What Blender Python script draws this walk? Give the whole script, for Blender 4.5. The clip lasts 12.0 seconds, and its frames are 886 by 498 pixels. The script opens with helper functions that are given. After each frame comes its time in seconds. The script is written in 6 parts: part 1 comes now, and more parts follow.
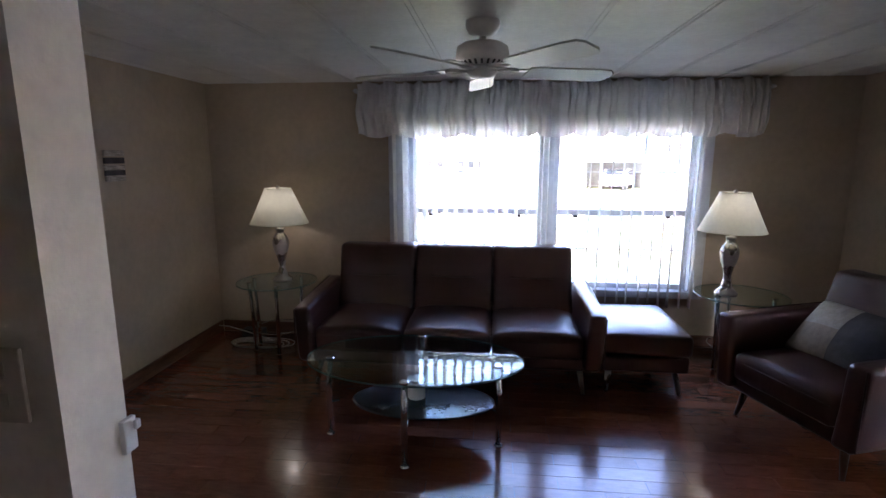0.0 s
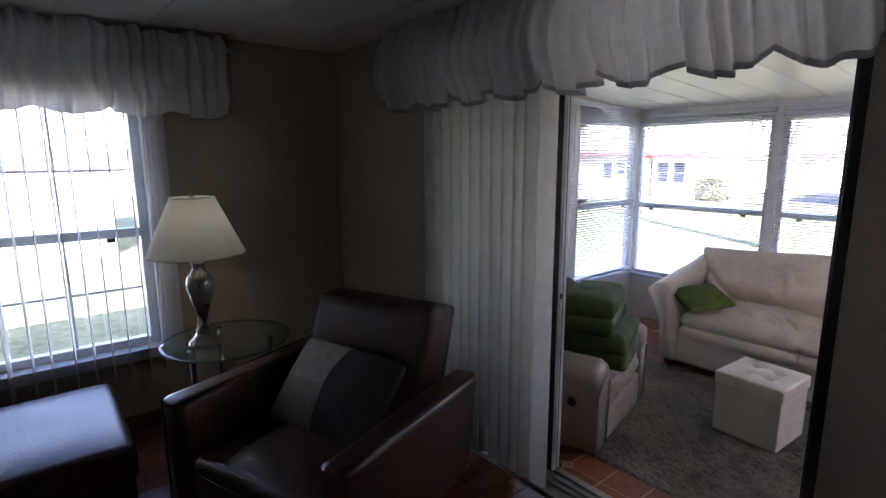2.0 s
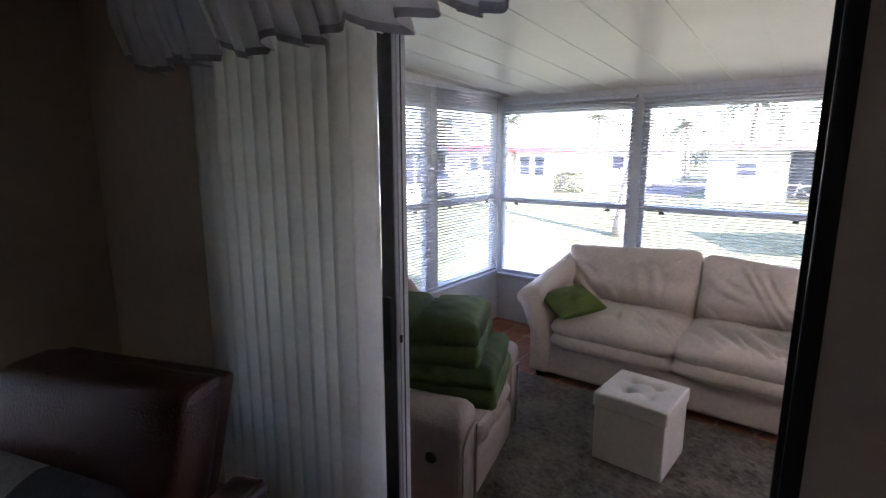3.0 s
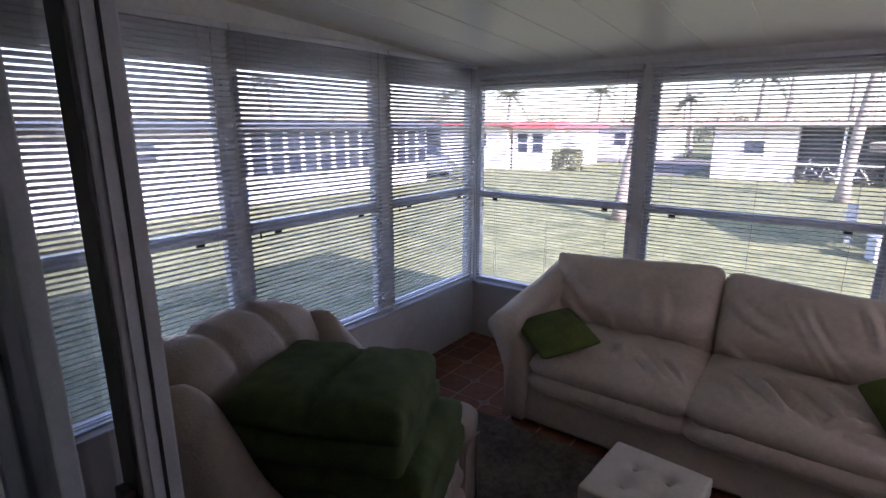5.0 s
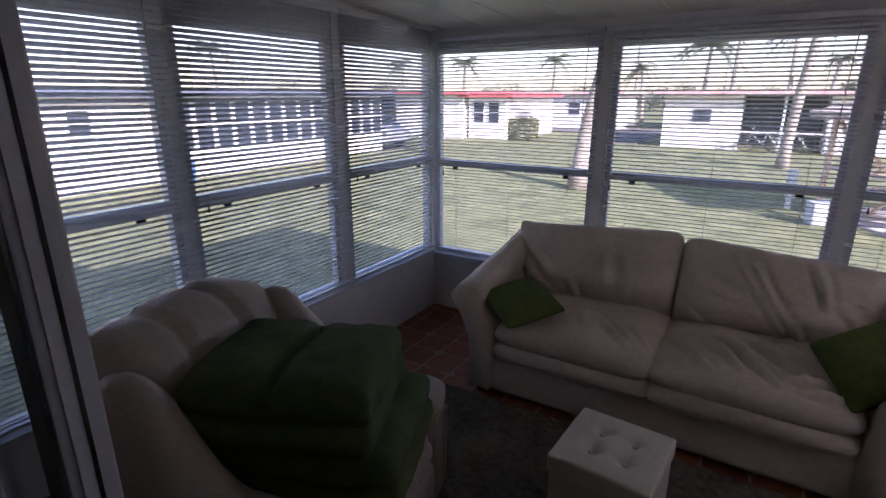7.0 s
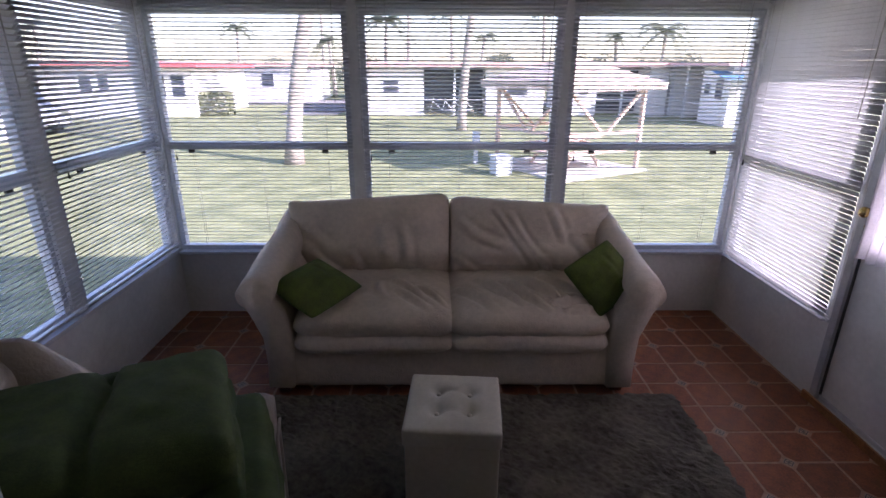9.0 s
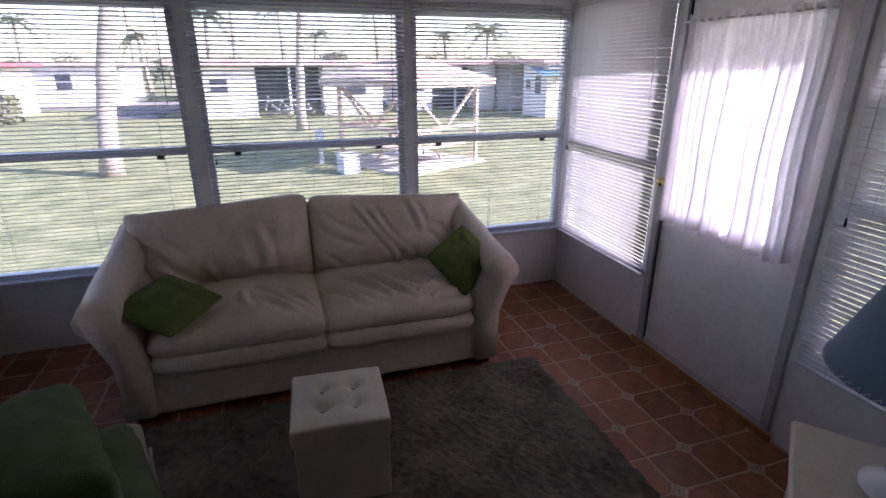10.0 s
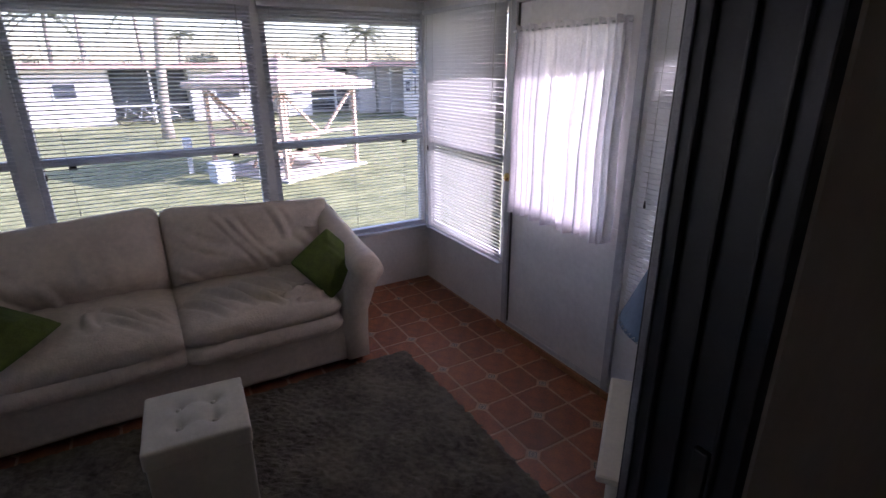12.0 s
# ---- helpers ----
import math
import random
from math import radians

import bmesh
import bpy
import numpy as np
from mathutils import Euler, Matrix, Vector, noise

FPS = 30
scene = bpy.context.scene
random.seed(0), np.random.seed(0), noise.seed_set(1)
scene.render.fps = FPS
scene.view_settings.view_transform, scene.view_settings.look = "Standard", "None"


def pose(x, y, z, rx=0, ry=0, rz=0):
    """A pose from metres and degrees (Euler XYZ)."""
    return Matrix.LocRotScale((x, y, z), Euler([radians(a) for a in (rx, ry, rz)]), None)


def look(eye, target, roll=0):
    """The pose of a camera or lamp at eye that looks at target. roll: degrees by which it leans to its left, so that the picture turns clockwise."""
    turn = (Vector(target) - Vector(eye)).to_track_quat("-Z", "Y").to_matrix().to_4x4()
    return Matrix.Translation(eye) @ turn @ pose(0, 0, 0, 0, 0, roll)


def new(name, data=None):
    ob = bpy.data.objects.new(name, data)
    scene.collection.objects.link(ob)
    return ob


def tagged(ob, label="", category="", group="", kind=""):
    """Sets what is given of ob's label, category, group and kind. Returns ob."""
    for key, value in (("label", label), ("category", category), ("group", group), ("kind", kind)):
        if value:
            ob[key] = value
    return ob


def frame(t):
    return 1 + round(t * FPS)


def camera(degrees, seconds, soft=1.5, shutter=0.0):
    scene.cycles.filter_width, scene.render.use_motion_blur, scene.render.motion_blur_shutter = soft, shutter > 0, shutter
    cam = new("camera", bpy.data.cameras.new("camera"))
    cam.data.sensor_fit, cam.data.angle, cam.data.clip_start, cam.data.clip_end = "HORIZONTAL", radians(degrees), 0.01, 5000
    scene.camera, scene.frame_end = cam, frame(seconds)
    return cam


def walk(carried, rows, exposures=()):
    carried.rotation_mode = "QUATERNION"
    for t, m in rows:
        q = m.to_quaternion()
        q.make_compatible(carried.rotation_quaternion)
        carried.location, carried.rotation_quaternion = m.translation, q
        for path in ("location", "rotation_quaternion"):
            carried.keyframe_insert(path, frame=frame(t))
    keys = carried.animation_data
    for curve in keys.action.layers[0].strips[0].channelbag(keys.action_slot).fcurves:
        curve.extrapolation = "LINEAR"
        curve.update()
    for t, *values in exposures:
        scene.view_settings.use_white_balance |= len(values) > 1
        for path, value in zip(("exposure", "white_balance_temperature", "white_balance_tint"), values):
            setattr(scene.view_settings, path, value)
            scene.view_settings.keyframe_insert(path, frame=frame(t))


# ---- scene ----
cam = camera(81.7, 12.0)
# seconds, eye x, y, z, yaw, pitch, roll
ROWS = [
    (0, -0.000, 0.000, 1.758, 5.63, -10.33, -0.06),
    (0.5, 0.180, 0.342, 1.735, -5.16, -10.21, 0.03),
    (1, 0.395, 0.654, 1.720, -17.00, -10.23, -0.07),
    (1.5, 0.711, 0.908, 1.704, -29.22, -10.27, 0.03),
    (2, 1.062, 1.122, 1.693, -39.32, -10.23, 0.24),
    (2.5, 1.398, 1.332, 1.687, -47.57, -10.38, 0.21),
    (3, 1.724, 1.491, 1.650, -53.39, -10.83, 0.04),
    (3.2, 1.851, 1.536, 1.637, -55.02, -11.08, -0.05),
    (4.8, 2.536, 1.763, 1.709, -54.35, -13.42, 0.07),
    (5, 2.580, 1.769, 1.720, -53.39, -13.55, -0.01),
    (5.5, 2.645, 1.733, 1.733, -50.32, -13.52, -0.03),
    (6, 2.671, 1.744, 1.726, -50.02, -13.73, -0.11),
    (6.5, 2.639, 1.798, 1.703, -53.27, -14.88, -0.16),
    (6.7, 2.637, 1.806, 1.698, -55.09, -15.66, -0.11),
    (8.3, 2.607, 2.122, 1.683, -78.74, -19.47, -0.21),
    (8.5, 2.640, 2.160, 1.681, -82.60, -19.62, -0.37),
    (9, 2.640, 2.226, 1.682, -90.69, -19.54, -0.26),
    (9.5, 2.600, 2.274, 1.689, -99.66, -19.69, -0.13),
    (10, 2.575, 2.295, 1.678, -107.99, -19.71, 0.03),
    (10.5, 2.548, 2.316, 1.678, -114.76, -19.65, 0.15),
    (11, 2.540, 2.338, 1.682, -118.90, -19.71, 0.13),
    (11.5, 2.508, 2.316, 1.695, -120.74, -19.65, 0.17),
    (12, 2.411, 2.161, 1.700, -120.32, -19.57, 0.24),
]
# seconds, stops, kelvin, tint
EXPOSURES = [(0, 5.01, 6150, 37), (0.5, 4.41, 6150, 37), (1.0, 3.96, 6150, 37), (1.5, 3.66, 6150, 37), (2.6, 3.56, 6150, 37), (3.2, 3.41, 6150, 37), (4.8, 2.3, 6150, 40), (5.5, 2.0, 6150, 40), (6.7, 1.68, 6150, 40), (8.3, 2.15, 6150, 38), (9.5, 2.25, 6150, 39), (12, 2.15, 6150, 39)]
walk(cam, [(t, pose(x, y, z, 90 + pitch, roll, yaw)) for t, x, y, z, yaw, pitch, roll in ROWS], EXPOSURES)

# ---- world, sun, exposure ----
SUN_WAY = Vector((2.5, 4.8, -2.9)).normalized()      # the way the sunlight travels
sky_world = bpy.data.worlds.new("sky")
scene.world = sky_world
sky_world.use_nodes = True
_wn = sky_world.node_tree
_sky = _wn.nodes.new("ShaderNodeTexSky")
_sky.sky_type = "NISHITA"
_sky.sun_disc = False
_sky.sun_elevation = math.asin(-SUN_WAY.z)
_sky.sun_rotation = math.atan2(-SUN_WAY.x, -SUN_WAY.y)
_wn.links.new(_sky.outputs[0], _wn.nodes["Background"].inputs[0])
_wn.nodes["Background"].inputs[1].default_value = 0.118
sun = new("sun", bpy.data.lights.new("sun", "SUN"))
sun.data.energy, sun.data.angle, sun.data.color = 3.7, radians(0.6), (1.0, 0.96, 0.92)
sun.matrix_world = look((0, 0, 20), Vector((0, 0, 20)) + SUN_WAY)


# ---- materials ----
def material(name, color, rough=0.6, metal=0.0, vary=0.12, scale=8.0, bump=0.0, bump_scale=60.0, dark=None, coat=0.0, random_tint=0.0, spec=0.5, stretch=(1, 1, 1), detail=6.0, rough_vary=0.1, trans=0.0):
    """A painted, woven or grained surface: two scales of colour noise, a little bump, uneven gloss."""
    m = bpy.data.materials.new(name)
    m.use_nodes = True
    t = m.node_tree
    b = t.nodes["Principled BSDF"]
    b.inputs["Roughness"].default_value, b.inputs["Metallic"].default_value = rough, metal
    b.inputs["Coat Weight"].default_value = coat
    b.inputs["Coat Roughness"].default_value = 0.12
    b.inputs["Specular IOR Level"].default_value = spec
    tex = t.nodes.new("ShaderNodeTexCoord")
    mapping = t.nodes.new("ShaderNodeMapping")
    mapping.inputs["Scale"].default_value = stretch
    t.links.new(tex.outputs["Object"], mapping.inputs[0])
    big, fine = t.nodes.new("ShaderNodeTexNoise"), t.nodes.new("ShaderNodeTexNoise")
    big.inputs["Scale"].default_value, fine.inputs["Scale"].default_value = scale, scale * 7
    big.inputs["Detail"].default_value = fine.inputs["Detail"].default_value = detail
    for n in (big, fine):
        t.links.new(mapping.outputs[0], n.inputs[0])
    mixed = t.nodes.new("ShaderNodeMath")
    mixed.operation = "MULTIPLY_ADD"
    mixed.inputs[1].default_value = 0.45
    t.links.new(fine.outputs[0], mixed.inputs[0])
    half = t.nodes.new("ShaderNodeMath")
    half.operation = "MULTIPLY"
    half.inputs[1].default_value = 0.55
    t.links.new(big.outputs[0], half.inputs[0])
    t.links.new(half.outputs[0], mixed.inputs[2])
    ramp = t.nodes.new("ShaderNodeValToRGB")
    low = dark or [c * (1 - 2 * vary) for c in color]
    high = [min(1, c * (1 + vary)) for c in color]
    ramp.color_ramp.elements[0].position, ramp.color_ramp.elements[1].position = 0.36, 0.62
    ramp.color_ramp.elements[0].color, ramp.color_ramp.elements[1].color = (*low, 1), (*high, 1)
    t.links.new(mixed.outputs[0], ramp.inputs[0])
    out = ramp.outputs[0]
    if random_tint:
        info, hsv, rng = t.nodes.new("ShaderNodeObjectInfo"), t.nodes.new("ShaderNodeHueSaturation"), t.nodes.new("ShaderNodeMapRange")
        rng.inputs[3].default_value, rng.inputs[4].default_value = 1 - random_tint, 1 + random_tint
        geo, both, wrap = t.nodes.new("ShaderNodeNewGeometry"), t.nodes.new("ShaderNodeMath"), t.nodes.new("ShaderNodeMath")
        both.operation, wrap.operation = "ADD", "FRACT"
        t.links.new(info.outputs["Random"], both.inputs[0])
        t.links.new(geo.outputs["Random Per Island"], both.inputs[1])
        t.links.new(both.outputs[0], wrap.inputs[0])
        t.links.new(wrap.outputs[0], rng.inputs[0])
        t.links.new(rng.outputs[0], hsv.inputs["Value"])
        t.links.new(out, hsv.inputs["Color"])
        out = hsv.outputs[0]
    t.links.new(out, b.inputs["Base Color"])
    if rough_vary:
        rr = t.nodes.new("ShaderNodeMapRange")
        rr.inputs[3].default_value, rr.inputs[4].default_value = max(0.02, rough - rough_vary), min(1, rough + rough_vary)
        t.links.new(big.outputs[0], rr.inputs[0])
        t.links.new(rr.outputs[0], b.inputs["Roughness"])
    if bump:
        bn, bp = t.nodes.new("ShaderNodeTexNoise"), t.nodes.new("ShaderNodeBump")
        bn.inputs["Scale"].default_value, bn.inputs["Detail"].default_value = bump_scale, 4
        bp.inputs["Strength"].default_value, bp.inputs["Distance"].default_value = bump, 0.01
        t.links.new(mapping.outputs[0], bn.inputs[0])
        t.links.new(bn.outputs[0], bp.inputs["Height"])
        t.links.new(bp.outputs[0], b.inputs["Normal"])
    if trans:
        tr, add = t.nodes.new("ShaderNodeBsdfTranslucent"), t.nodes.new("ShaderNodeMixShader")
        add.inputs[0].default_value = trans
        t.links.new(out, tr.inputs[0])
        t.links.new(b.outputs[0], add.inputs[1])
        t.links.new(tr.outputs[0], add.inputs[2])
        t.links.new(add.outputs[0], t.nodes["Material Output"].inputs[0])
    return m


def glass(name, tint=(1, 1, 1), gloss=1.0):
    """A thin pane: clear, with a mirror sheen that grows at grazing angles."""
    m = bpy.data.materials.new(name)
    m.use_nodes = True
    t = m.node_tree
    t.nodes.remove(t.nodes["Principled BSDF"])
    clear, shine, mixed, face = (t.nodes.new("ShaderNode" + k) for k in ("BsdfTransparent", "BsdfGlossy", "MixShader", "LayerWeight"))
    clear.inputs[0].default_value = (*tint, 1)
    shine.inputs["Roughness"].default_value = 0.01
    shine.inputs[0].default_value = (gloss, gloss, gloss, 1)
    face.inputs[0].default_value = 0.5
    power, sheen = t.nodes.new("ShaderNodeMath"), t.nodes.new("ShaderNodeMath")
    power.operation, sheen.operation = "POWER", "MULTIPLY_ADD"
    power.inputs[1].default_value, sheen.inputs[1].default_value, sheen.inputs[2].default_value = 5.0, 0.9, 0.035
    t.links.new(face.outputs["Facing"], power.inputs[0])
    t.links.new(power.outputs[0], sheen.inputs[0])
    t.links.new(sheen.outputs[0], mixed.inputs[0])
    t.links.new(clear.outputs[0], mixed.inputs[1])
    t.links.new(shine.outputs[0], mixed.inputs[2])
    t.links.new(mixed.outputs[0], t.nodes["Material Output"].inputs[0])
    return m


M_WALL = material("tan wall paint", (0.47, 0.385, 0.29), 0.7, vary=0.05, scale=3, bump=0.12, bump_scale=120)
M_WALL_PALE = material("cream textured wall paint", (0.80, 0.75, 0.66), 0.75, vary=0.05, scale=4, bump=0.12, bump_scale=90)
M_CEIL = material("textured white ceiling board", (0.70, 0.69, 0.66), 0.38, vary=0.06, scale=6, bump=0.6, bump_scale=140)
M_SR_CEIL = material("glossy cream ceiling panel", (0.74, 0.70, 0.60), 0.36, vary=0.015, scale=3, rough_vary=0.0)
M_WHITE = material("white painted board", (0.74, 0.74, 0.73), 0.5, vary=0.05, scale=5, bump=0.05)
M_ALU = material("white aluminium frame", (0.62, 0.64, 0.67), 0.35, vary=0.06, scale=20, metal=0.0)
M_ALU_GREY = material("brushed grey aluminium", (0.42, 0.42, 0.43), 0.35, metal=0.7, vary=0.08, scale=30)
M_GROOVE = material("black of an edge groove", (0.02, 0.02, 0.022), 0.6, vary=0.1)
M_BLACK = material("black plastic", (0.015, 0.015, 0.016), 0.4, vary=0.1)
M_BASEBOARD = material("brown stained wood trim", (0.14, 0.06, 0.03), 0.35, vary=0.25, scale=6, stretch=(1, 1, 8), coat=0.3)
M_PLANK = material("glossy red brown parquet", (0.21, 0.066, 0.034), 0.16, vary=0.13, scale=12, stretch=(1, 5, 1), coat=0.7, random_tint=0.13, rough_vary=0.08, bump=0.08, bump_scale=25)
M_PLANK_GAP = material("dark parquet joint", (0.05, 0.02, 0.012), 0.5, vary=0.2)
M_TILE = material("terracotta floor tile", (0.27, 0.088, 0.034), 0.44, vary=0.25, scale=14, random_tint=0.2, bump=0.12, bump_scale=40, rough_vary=0.12)
M_GROUT = material("pale tan grout", (0.46, 0.30, 0.21), 0.8, vary=0.15, scale=30)
M_INSET = material("cream tile inset", (0.42, 0.33, 0.25), 0.4, vary=0.2, scale=70)
M_MOTIF = material("dark blue tile glaze", (0.075, 0.07, 0.085), 0.4, vary=0.3, scale=60)
M_LEATHER = material("dark brown leather", (0.062, 0.021, 0.016), 0.32, vary=0.06, scale=4, bump=0.25, bump_scale=160, rough_vary=0.04, coat=0.1)
M_PIPING = material("dark leather piping", (0.05, 0.02, 0.015), 0.4, vary=0.15)
M_CREAM = material("cream leather", (0.63, 0.535, 0.445), 0.43, vary=0.07, scale=5, bump=0.3, bump_scale=90, rough_vary=0.1)
M_TAUPE = material("taupe recliner leather", (0.40, 0.335, 0.28), 0.36, vary=0.05, scale=6, bump=0.35, bump_scale=90, rough_vary=0.1)
M_POUF = material("off-white faux leather", (0.68, 0.64, 0.56), 0.45, vary=0.05, scale=6, bump=0.15, bump_scale=150)
M_PILLOW = material("olive green cotton", (0.095, 0.135, 0.022), 0.85, vary=0.15, scale=18, bump=0.3, bump_scale=300)
M_GREEN = material("green cotton cover", (0.062, 0.096, 0.022), 0.85, vary=0.15, scale=18, bump=0.3, bump_scale=300)
M_CUSH_A = material("taupe woven patch", (0.30, 0.25, 0.20), 0.9, vary=0.12, scale=30, bump=0.4, bump_scale=300)
M_CUSH_B = material("charcoal woven patch", (0.075, 0.072, 0.075), 0.9, vary=0.15, scale=30, bump=0.4, bump_scale=300)
M_CUSH_C = material("pale grey woven patch", (0.40, 0.37, 0.33), 0.9, vary=0.12, scale=30, bump=0.4, bump_scale=300)
M_RUG = material("grey brown shag pile", (0.165, 0.147, 0.118), 0.95, vary=0.3, dark=(0.058, 0.051, 0.041), scale=4.5, bump=0.9, bump_scale=180)
M_CHROME = material("polished chrome", (0.62, 0.62, 0.62), 0.12, metal=1.0, vary=0.04, rough_vary=0.05)
M_NICKEL = material("brushed nickel", (0.46, 0.43, 0.39), 0.28, metal=1.0, vary=0.06, rough_vary=0.08)
M_BRASS = material("polished brass", (0.60, 0.42, 0.16), 0.2, metal=1.0, vary=0.08)
M_SHADE = material("white linen lampshade", (0.76, 0.77, 0.66), 0.8, vary=0.03, scale=40, trans=0.35)
M_BLUE = material("slate blue paper lampshade", (0.10, 0.155, 0.225), 0.8, vary=0.06, scale=10, bump=0.1)
M_SHADE_IN = material("brown shade lining", (0.20, 0.11, 0.05), 0.8, vary=0.1)
M_LACE = material("pale lacing cord", (0.55, 0.55, 0.53), 0.8, vary=0.1)
M_CERAMIC = material("glossy white ceramic", (0.75, 0.75, 0.74), 0.15, vary=0.02, coat=0.4, rough_vary=0.03)
M_STAND = material("ivory painted wood", (0.64, 0.59, 0.47), 0.4, vary=0.05, scale=8)
M_SLAT = material("white blind slat", (0.76, 0.77, 0.79), 0.4, vary=0.03, scale=10, trans=0.29)
M_VANE = material("ribbed ivory vinyl vane", (0.88, 0.88, 0.85), 0.5, vary=0.04, scale=6, trans=0.8)
M_SHEER = material("white gathered voile", (0.84, 0.84, 0.85), 0.9, vary=0.04, scale=20, trans=0.6, bump=0.15, bump_scale=250)
M_VOILE = material("white door voile", (0.80, 0.79, 0.83), 0.9, vary=0.06, scale=14, trans=0.46, bump=0.15, bump_scale=250)
M_BRONZE = material("dark bronze aluminium", (0.022, 0.022, 0.024), 0.4, metal=0.3, vary=0.1, scale=30)
M_UNLIT_GREY = material("dark grey of unlit metal", (0.075, 0.073, 0.07), 0.45, metal=0.3, vary=0.15, scale=30)
M_STRIP = material("dull grey aluminium", (0.20, 0.20, 0.21), 0.4, metal=0.4, vary=0.12, scale=30)
M_JAMB = material("grey white aluminium jamb", (0.44, 0.45, 0.48), 0.4, metal=0.2, vary=0.08, scale=20)
M_HEM_BACKLIT = material("hem cloth greyed as backlit", (0.50, 0.50, 0.51), 0.9, vary=0.08, trans=0.4)
M_FAN = material("white enamel", (0.72, 0.71, 0.67), 0.3, vary=0.04)
M_FAN_DARK = material("grey vent slot", (0.10, 0.10, 0.10), 0.6)
M_CANE = material("white cane blade", (0.66, 0.64, 0.58), 0.35, vary=0.06, scale=20, stretch=(1, 6, 1))
M_GLASS = glass("window glass", (0.975, 0.985, 0.985))
M_TABLE_GLASS = glass("green edged table glass", (0.80, 0.90, 0.87))
M_GLASS_EDGE = material("green glass edge", (0.12, 0.20, 0.185), 0.1, vary=0.05)
M_SHELF = material("dark glass shelf", (0.05, 0.06, 0.07), 0.08, vary=0.04, coat=0.5)
M_WAX = material("cream candle wax", (0.70, 0.66, 0.56), 0.5, vary=0.05)
M_CABLE = material("white cable", (0.55, 0.55, 0.53), 0.5)
M_OAK = material("orange oak threshold", (0.38, 0.17, 0.06), 0.4, vary=0.2, scale=10, stretch=(1, 6, 1))
M_OUTLET = material("ivory outlet plastic", (0.58, 0.52, 0.42), 0.4, vary=0.04)
M_PICT = material("weathered sign boards", (0.45, 0.40, 0.34), 0.8, vary=0.35, scale=14, stretch=(1, 1, 6))
M_PICT_B = material("dark sign boards", (0.06, 0.055, 0.06), 0.8, vary=0.3, scale=14)
# outdoors
M_GRASS = material("dry lawn", (0.165, 0.178, 0.088), 0.95, vary=0.4, scale=1.6, dark=(0.08, 0.10, 0.04), bump=0.8, bump_scale=30, rough_vary=0)
M_ROAD = material("grey asphalt", (0.15, 0.15, 0.15), 0.9, vary=0.15, scale=3, bump=0.3, bump_scale=60)
M_CONC = material("pale concrete", (0.46, 0.45, 0.42), 0.9, vary=0.12, scale=2, bump=0.2)
M_SIDING = material("white lap siding", (0.72, 0.71, 0.69), 0.6, vary=0.06, scale=1.5)
M_ROOF_RED = material("red roof edge", (0.50, 0.10, 0.11), 0.6, vary=0.12, scale=3)
M_ROOF_PINK = material("faded pink roof edge", (0.58, 0.36, 0.34), 0.6, vary=0.12, scale=3)
M_ROOF_TOP = material("white roof coating", (0.70, 0.68, 0.66), 0.8, vary=0.08, scale=1)
M_ROOF_BLUE = material("blue awning metal", (0.10, 0.24, 0.46), 0.5, vary=0.1, scale=3)
M_DARK_OPENING = material("dark windows and porch shade", (0.045, 0.055, 0.075), 0.3, vary=0.25, scale=2)
M_SHUTTER = material("blue grey shutter", (0.10, 0.125, 0.17), 0.6, vary=0.1)
M_BARK = material("grey palm bark", (0.34, 0.31, 0.27), 0.95, vary=0.25, scale=3, stretch=(1, 1, 6), bump=0.5, bump_scale=20)
M_FROND = material("palm frond", (0.17, 0.195, 0.125), 0.7, vary=0.3, scale=4, trans=0.3)
M_LEAF = material("shrub leaves", (0.23, 0.25, 0.15), 0.8, vary=0.3, scale=6, trans=0.2)
M_TREE = material("far foliage", (0.12, 0.14, 0.10), 0.9, vary=0.3, scale=2)
M_REDWOOD = material("weathered redwood", (0.60, 0.46, 0.38), 0.8, vary=0.2, scale=5, stretch=(1, 1, 5))
M_SHINGLE = material("pinkish cedar shingle", (0.60, 0.49, 0.43), 0.85, vary=0.2, scale=6, random_tint=0.2)
M_CAR = material("silver car paint", (0.32, 0.34, 0.37), 0.25, vary=0.04, coat=0.6)
M_TYRE = material("tyre rubber", (0.02, 0.02, 0.02), 0.8)
M_PLASTIC_W = material("white garden plastic", (0.50, 0.54, 0.58), 0.5, vary=0.08)
M_BLUEBIN = material("blue plastic", (0.05, 0.17, 0.50), 0.5, vary=0.08)


# ---- mesh tools ----
def to_mesh(name, bm, mat_, smooth=False):
    bmesh.ops.recalc_face_normals(bm, faces=bm.faces)
    me = bpy.data.meshes.new(name)
    if smooth:
        for f in bm.faces:
            f.smooth = True
    bm.to_mesh(me)
    bm.free()
    me.materials.append(mat_)
    return me


def part(name, bm, mat_, parent=None, label="", smooth=False):
    ob = new(name, to_mesh(name, bm, mat_, smooth))
    ob.parent = parent
    if label:
        ob["label"] = label
    return ob


def shared(name, me, parent, m=None):
    ob = new(name, me)
    ob.parent = parent
    if m is not None:
        ob.matrix_local = m
    return ob


def thing(name, label, category, m=None, group="", kind=""):
    ob = new(name)
    ob.empty_display_size = 0.1
    if m is not None:
        ob.matrix_world = m
    return tagged(ob, label, category, group, kind)


def single(name, bm, mat_, label, category, m=None, group="", kind="", smooth=False):
    ob = part(name, bm, mat_, None, "", smooth)
    if m is not None:
        ob.matrix_world = m
    return tagged(ob, label, category, group, kind)


